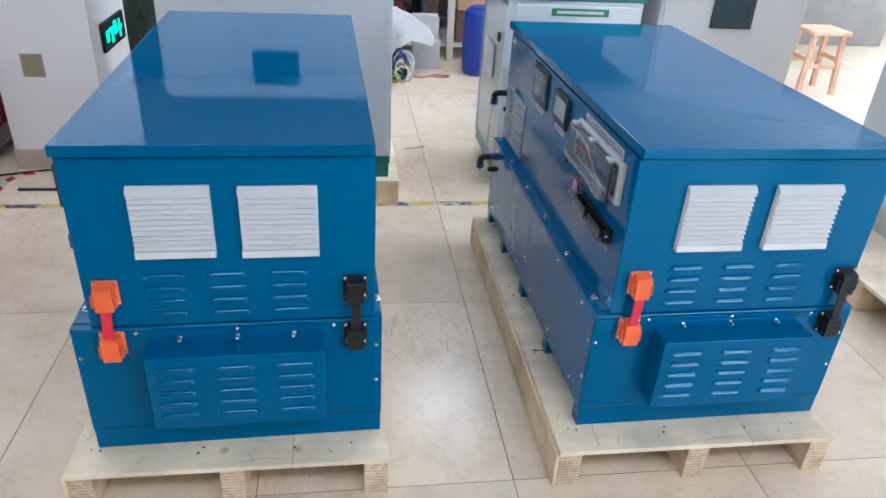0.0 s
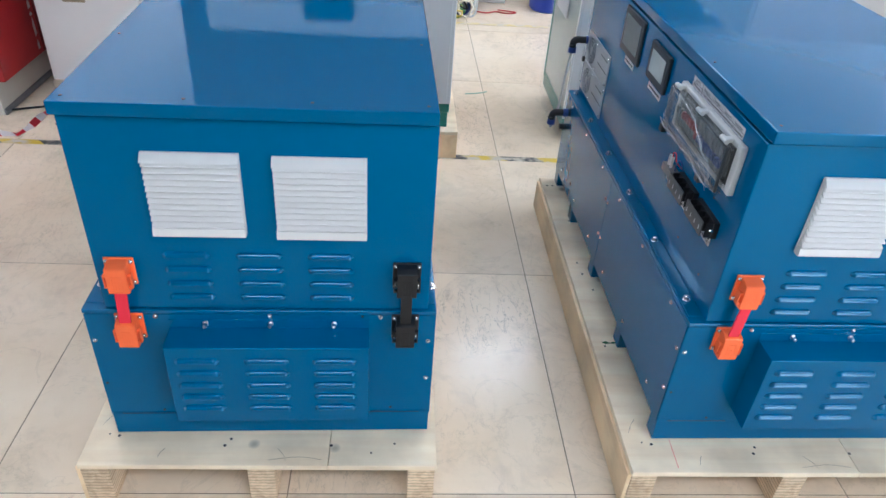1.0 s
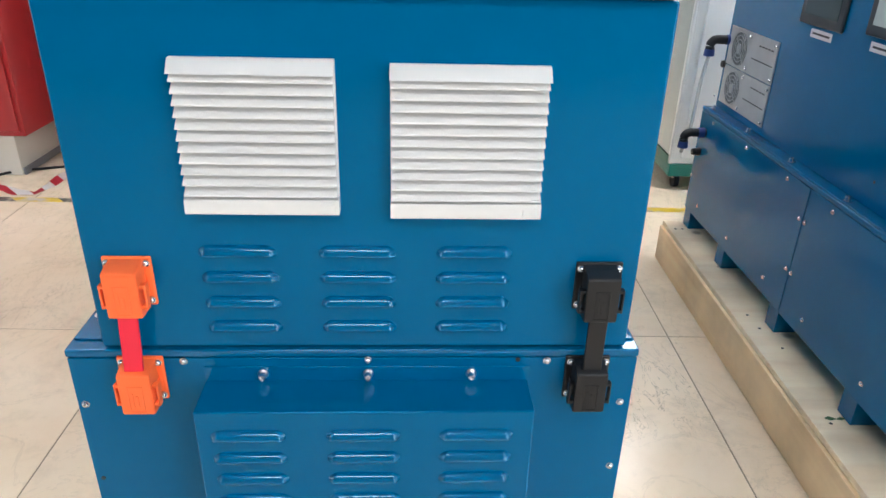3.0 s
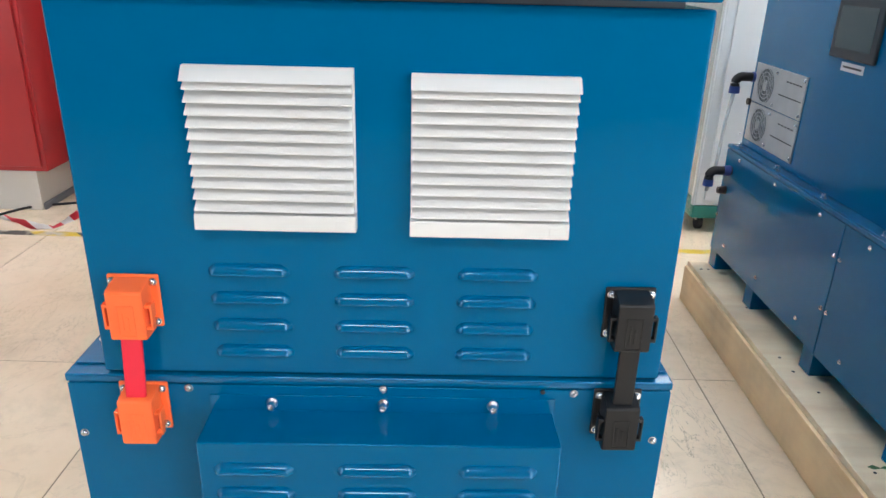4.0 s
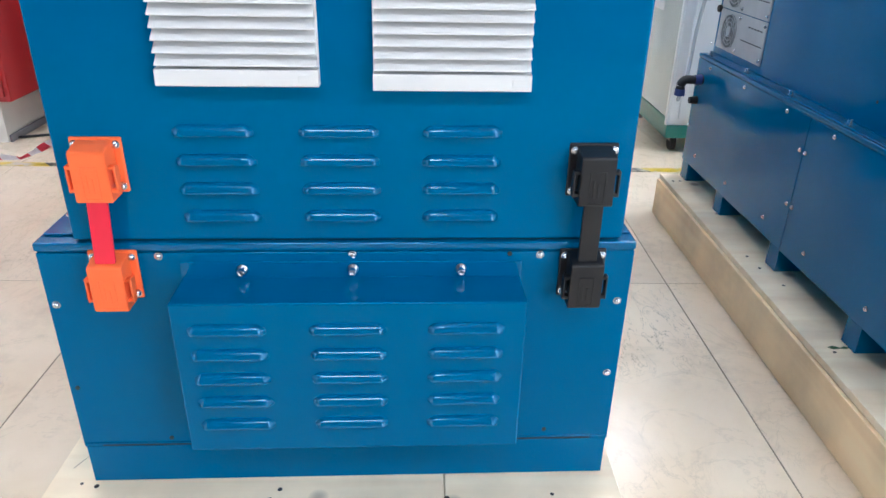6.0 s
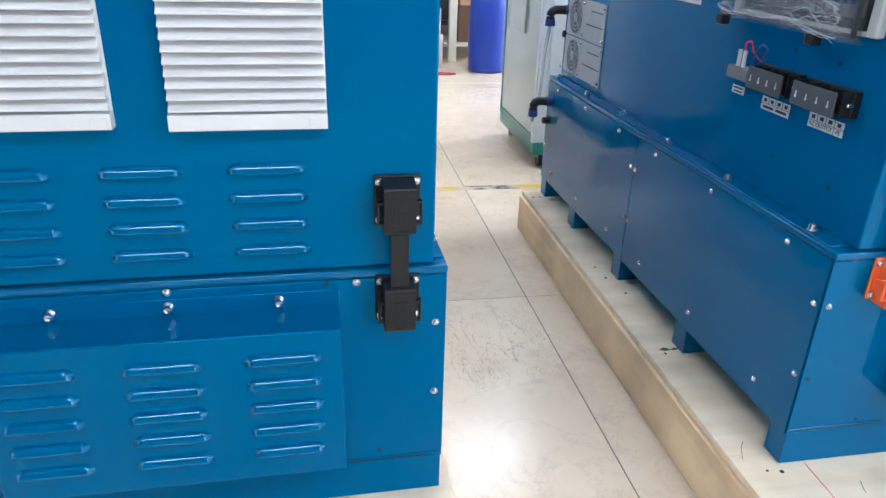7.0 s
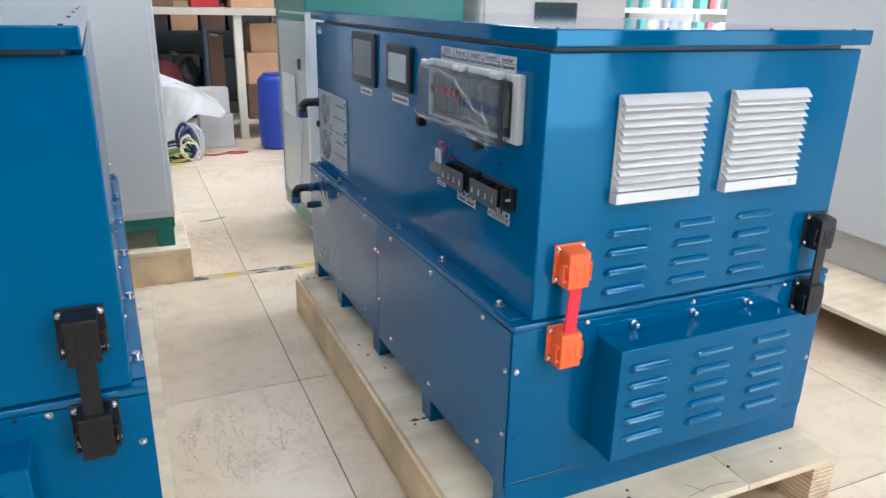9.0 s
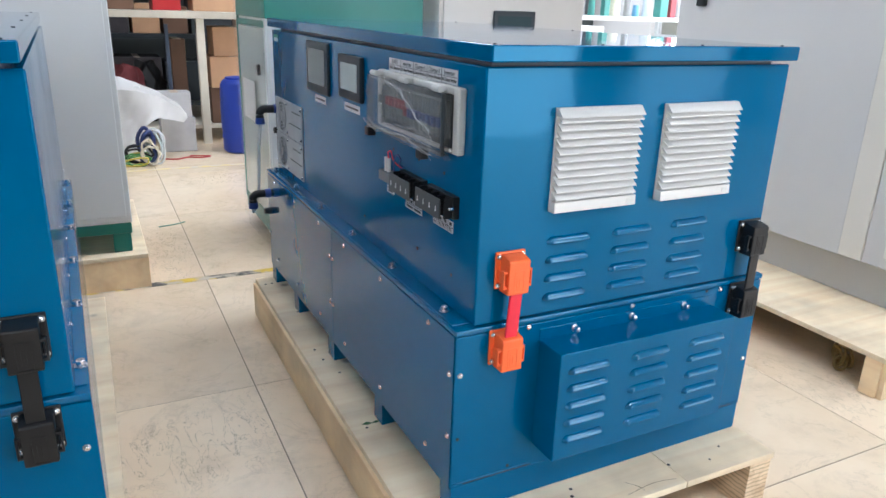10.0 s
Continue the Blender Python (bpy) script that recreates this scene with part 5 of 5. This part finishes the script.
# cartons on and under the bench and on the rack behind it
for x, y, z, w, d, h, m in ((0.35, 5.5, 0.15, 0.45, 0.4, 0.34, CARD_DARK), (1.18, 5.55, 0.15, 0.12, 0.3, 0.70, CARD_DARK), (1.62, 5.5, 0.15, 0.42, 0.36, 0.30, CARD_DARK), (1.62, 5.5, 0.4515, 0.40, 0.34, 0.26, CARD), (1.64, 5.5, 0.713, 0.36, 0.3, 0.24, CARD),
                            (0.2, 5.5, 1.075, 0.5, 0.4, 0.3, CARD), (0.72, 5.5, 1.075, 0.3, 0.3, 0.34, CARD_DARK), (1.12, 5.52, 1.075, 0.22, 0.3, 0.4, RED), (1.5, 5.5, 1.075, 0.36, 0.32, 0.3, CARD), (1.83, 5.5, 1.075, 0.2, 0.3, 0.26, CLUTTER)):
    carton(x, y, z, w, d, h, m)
lumpy("cloth_rag", (0.72, 5.42, 0.40), (0.20, 0.15, 0.25), paint("dark_red_rags", (0.10, 0.012, 0.015), 0.8, vary=0.3, vscale=9), "crumpled dark red rag lying under the bench", "rag", 2.3, 0.32)
lumpy("plastic_bag", (0.92, 5.60, 0.40), (0.15, 0.13, 0.25), BLACK, "crumpled black plastic bag under the bench", "plastic bag", 7.7, 0.3)
bm = B()
box(bm, 1.075, 1.105, 5.30, 5.33, 0.1505, 0.97, 0.002, 1)
single("steel_profile", bm, paint("dull_blue_steel", (0.05, 0.07, 0.11), 0.5, vary=0.1), "dull blue steel profile standing under the bench", "steel profile")
rk = thing("storage_rack", (1.0, 6.8, 0), "dark steel storage rack filled with brown cartons", "storage rack")
for x in (-1.1, 0.4, 1.9, 3.4):
    for y in (6.5, 7.1):
        part("post", box(B(), x, x + 0.05, y, y + 0.05, 0.0005, 2.2), BEZEL, rk)
for z in (0.15, 0.8, 1.45, 2.1):
    part("shelf", box(B(), -1.1, 3.45, 6.5, 7.15, z, z + 0.04), BEZEL, rk)
for z in (0.19, 0.84, 1.49):
    x = -0.95
    while x < 3.1:
        w = random.uniform(0.25, 0.5)
        if not any(abs(x + w / 2 - q) < 0.02 for q in (0.4, 1.9)):
            carton(x + w / 2, 6.8, z, w - 0.03, 0.45, random.uniform(0.25, 0.55), random.choice((CARD, CARD_DARK, CARD_DARK, CLUTTER, CLUTTER, BEZEL)))
        x += w

# blue drum
bm = B()
prof = [(0.0, 0.0), (0.13, 0.0), (0.15, 0.02), (0.155, 0.15), (0.150, 0.165), (0.157, 0.18), (0.157, 0.40), (0.151, 0.415), (0.156, 0.43), (0.15, 0.54), (0.125, 0.575), (0.11, 0.578), (0.108, 0.592), (0.0, 0.592)]
rings = []
for r, z in prof:
    rings.append([bm.verts.new((1.555 + max(r, 1e-4) * math.cos(t), 4.79 + max(r, 1e-4) * math.sin(t), 0.0006 + z)) for t in [2 * math.pi * k / 32 for k in range(32)]])
for a, b2 in zip(rings, rings[1:]):
    for k in range(32):
        bm.faces.new((a[k], a[(k + 1) % 32], b2[(k + 1) % 32], b2[k]))
single("drum", bm, DRUM, "tall blue plastic drum with moulded rings", "drum")

# white sheet over a stack and the heap of cables before it
carton(0.63, 4.80, 0.0, 0.36, 0.22, 0.55, FILM_WHITE, 0, "white wrapped carton on the floor")


def draped_sheet():
    """A plastic sheet thrown over the carton, its end hanging down to one side in soft folds."""
    xs, tops, feet = (0.42, 0.55, 0.68, 0.80, 0.92, 1.02, 1.085, 1.115), (0.59, 0.61, 0.605, 0.56, 0.50, 0.44, 0.395, 0.345), (0.03, 0.05, 0.12, 0.25, 0.33, 0.30, 0.275, 0.315)
    bm = B()
    grid = []
    for i in range(49):
        u = xs[0] + (xs[-1] - xs[0]) * i / 48
        top, foot = float(np.interp(u, xs, tops)), float(np.interp(u, xs, feet))
        row = []
        for j in range(29):
            v = j / 28
            z = foot + (top - foot) * v
            fold = 0.035 * noise.noise((u * 6 + z * 2, z * 3, 1.7)) + 0.014 * noise.noise((u * 17 - z * 6, z * 9, 5.2))
            back = 0.20 * max(0.0, v - 0.86) / 0.14
            row.append(bm.verts.new((u + 0.01 * noise.noise((z * 7, u * 3, 9.1)), 4.585 + 0.05 * v + back + fold, z + 0.012 * noise.noise((u * 9, z * 9, 3.3)))))
        grid.append(row)
    for p, q in zip(grid, grid[1:]):
        for j in range(28):
            bm.faces.new((p[j], p[j + 1], q[j + 1], q[j]))
    bmesh.ops.solidify(bm, geom=list(bm.faces), thickness=0.004)
    single("plastic_sheet", bm, FILM_WHITE, "white plastic sheet draped over a carton", "plastic sheet")


draped_sheet()
carton(1.08, 4.98, 0.0, 0.26, 0.16, 0.27, CRATE, 0, "grey plastic crate on the floor")
carton(1.07, 4.98, 0.2715, 0.24, 0.16, 0.20, CRATE, 0, "pale plastic crate on another crate")
for i, (mt, nm, thick) in enumerate(((paint("wire_blue", (0.015, 0.03, 0.13), 0.4), "dark blue", 0.014), (paint("wire_yellow", (0.60, 0.48, 0.08), 0.4), "yellow", 0.006), (paint("wire_green", (0.08, 0.28, 0.08), 0.4), "green", 0.006), (paint("wire_cream", (0.6, 0.55, 0.45), 0.4), "cream", 0.008), (BLACK, "black", 0.008), (TUBE, "clear", 0.009))):
    rng = random.Random(40 + i)
    bm = B()
    mx, my = (0.80, 0.70, 0.73, 0.83, 0.76, 0.87)[i], (4.48, 4.43, 4.46, 4.45, 4.50, 4.50)[i]
    tall, wide = (0.14, 0.05, 0.06, 0.12, 0.075, 0.13)[i], (0.05, 0.09, 0.08, 0.06, 0.09, 0.05)[i]
    pts = []
    for k in range(30):
        t = 2 * math.pi * k / 10
        g = 1 + 0.22 * math.sin(k * 0.71 + i)
        pts.append((mx + wide * g * math.cos(t) + rng.uniform(-0.012, 0.012), my + 0.05 * math.sin(t * 0.5 + i) + rng.uniform(-0.012, 0.012), tall * (1 + 0.8 * math.sin(t)) * g * 0.9 + rng.uniform(0, 0.012)))
    low = min(p[2] for p in pts) - thick * 1.15
    hose(bm, [(px, py, pz - low) for px, py, pz in pts], thick, 7)
    single("cable_coil", bm, mt, nm + " cable lying in loose loops on the floor", "cable coil", "loose cables")
bm = B()
hose(bm, [(0.93, 4.60, 0.009), (1.02, 4.57, 0.009), (1.10, 4.62, 0.009), (1.18, 4.58, 0.009), (1.27, 4.62, 0.009), (1.12, 4.67, 0.009)], 0.0055, 7)
single("cable", bm, TOGGLE_RED, "thin red cable lying on the floor", "cable")
bm = B()
hose(bm, [(0.72, 2.83, 0.004), (0.80, 2.85, 0.004), (0.86, 2.88, 0.004)], 0.003, 6)
single("strap_end", bm, paint("faded_green_strap", (0.22, 0.40, 0.30), 0.5), "short pale green strap on the floor", "strap")


# ---- the bright side of the room ----
def stool(x, y, h):
    root = thing("stool", (x, y, 0), "square varnished wooden stool with crossed rails", "stool")
    part("seat", box(B(), x - 0.19, x + 0.19, y - 0.17, y + 0.17, h - 0.035, h, 0.006), STOOLWOOD, root)
    for sx in (-1, 1):
        for sy in (-1, 1):
            bm = B()
            prism(bm, [(-0.02, -0.02), (0.02, -0.02), (0.02, 0.02), (-0.02, 0.02)], 0.0005, h - 0.0352, "z")
            for v in bm.verts:
                f = 1 - v.co.z / h
                v.co.x += x + sx * (0.135 + 0.035 * f)
                v.co.y += y + sy * (0.12 + 0.03 * f)
            part("leg", bm, STOOLWOOD, root)
    for sy in (-1, 1):
        part("rail", box(B(), x - 0.13, x + 0.13, y + sy * 0.135 - 0.011, y + sy * 0.135 + 0.011, h * 0.42, h * 0.42 + 0.04, 0.002, 1), STOOLWOOD, root)
    for sx in (-1, 1):
        part("rail", box(B(), x + sx * 0.15 - 0.011, x + sx * 0.15 + 0.011, y - 0.12, y + 0.12, h * 0.52, h * 0.52 + 0.04, 0.002, 1), STOOLWOOD, root)


stool(4.63, 4.40, 0.57)

wt = thing("white_table", (5.9, 5.2, 0), "white topped assembly table with small parts", "table")
part("tabletop", box(B(), 4.6, 7.2, 5.0, 5.75, 1.09, 1.135, 0.004), WHITE_ENAMEL, wt)
for x in (4.68, 7.08):
    for y in (5.06, 5.66):
        part("leg", box(B(), x, x + 0.05, y, y + 0.05, 0.0005, 1.0898, 0.002, 1), CREAM, wt)
random.seed(5)
x = 4.7
while x < 7.0:
    w, h = random.uniform(0.07, 0.2), random.uniform(0.08, 0.34)
    m = random.choice(MIXED)
    bm = B()
    if random.random() < 0.45:
        rod(bm, (x + w / 2, 5.3, 1.1356), (x + w / 2, 5.3, 1.1356 + h), w * 0.42, w * 0.36, 18)
    else:
        box(bm, x, x + w, 5.2, 5.2 + w, 1.1356, 1.1356 + h, 0.006)
    single("tin", bm, m, "small coloured container standing on the white table", "container", "containers on the table")
    x += w + random.uniform(0.01, 0.05)
mc = thing("press_machine", (5.2, 6.3, 0), "dark grey bench press machine on a steel frame", "machine")
part("frame", box(B(), 4.3, 6.8, 6.3, 7.2, 0.0005, 0.7, 0.01), paint("worn_grey_steel", (0.30, 0.29, 0.27), 0.5, vary=0.15, vscale=4), mc)
part("head", box(B(), 4.6, 6.4, 6.4, 7.1, 0.7005, 1.0, 0.01), GREY, mc)
part("column", rod(B(), (5.0, 6.7, 1.0002), (5.0, 6.7, 1.9), 0.09, 0.08, 20), BEZEL, mc)
lumpy("tarpaulin", (-0.85, 3.65, 0.62), (0.30, 0.35, 0.61), paint("green_tarp", (0.03, 0.05, 0.035), 0.7, vary=0.35, vscale=7), "dark green tarpaulin heaped over stored goods", "tarpaulin", 4.2, 0.3)

# ---- floor tiles, one object each ----
TW, TL, GAP = 0.815, 1.05, 0.0016
TX, TY = 0.838, 0.957
tile = mesh_of("tile", box(B(), -TW / 2 + GAP, TW / 2 - GAP, -TL / 2 + GAP, TL / 2 - GAP, -0.009, 0.0, 0.0008, 1), TILE)
nx0, nx1 = math.floor((X0 - TX) / TW), math.ceil((X1 - TX) / TW)
ny0, ny1 = math.floor((Y0 - TY) / TL), math.ceil((Y1 - TY) / TL)
for i in range(nx0, nx1):
    for j in range(ny0, ny1):
        t = new("tile", tile)
        t.parent = floor
        t.location = (TX + TW * (i + 0.5), TY + TL * (j + 0.5), 0)
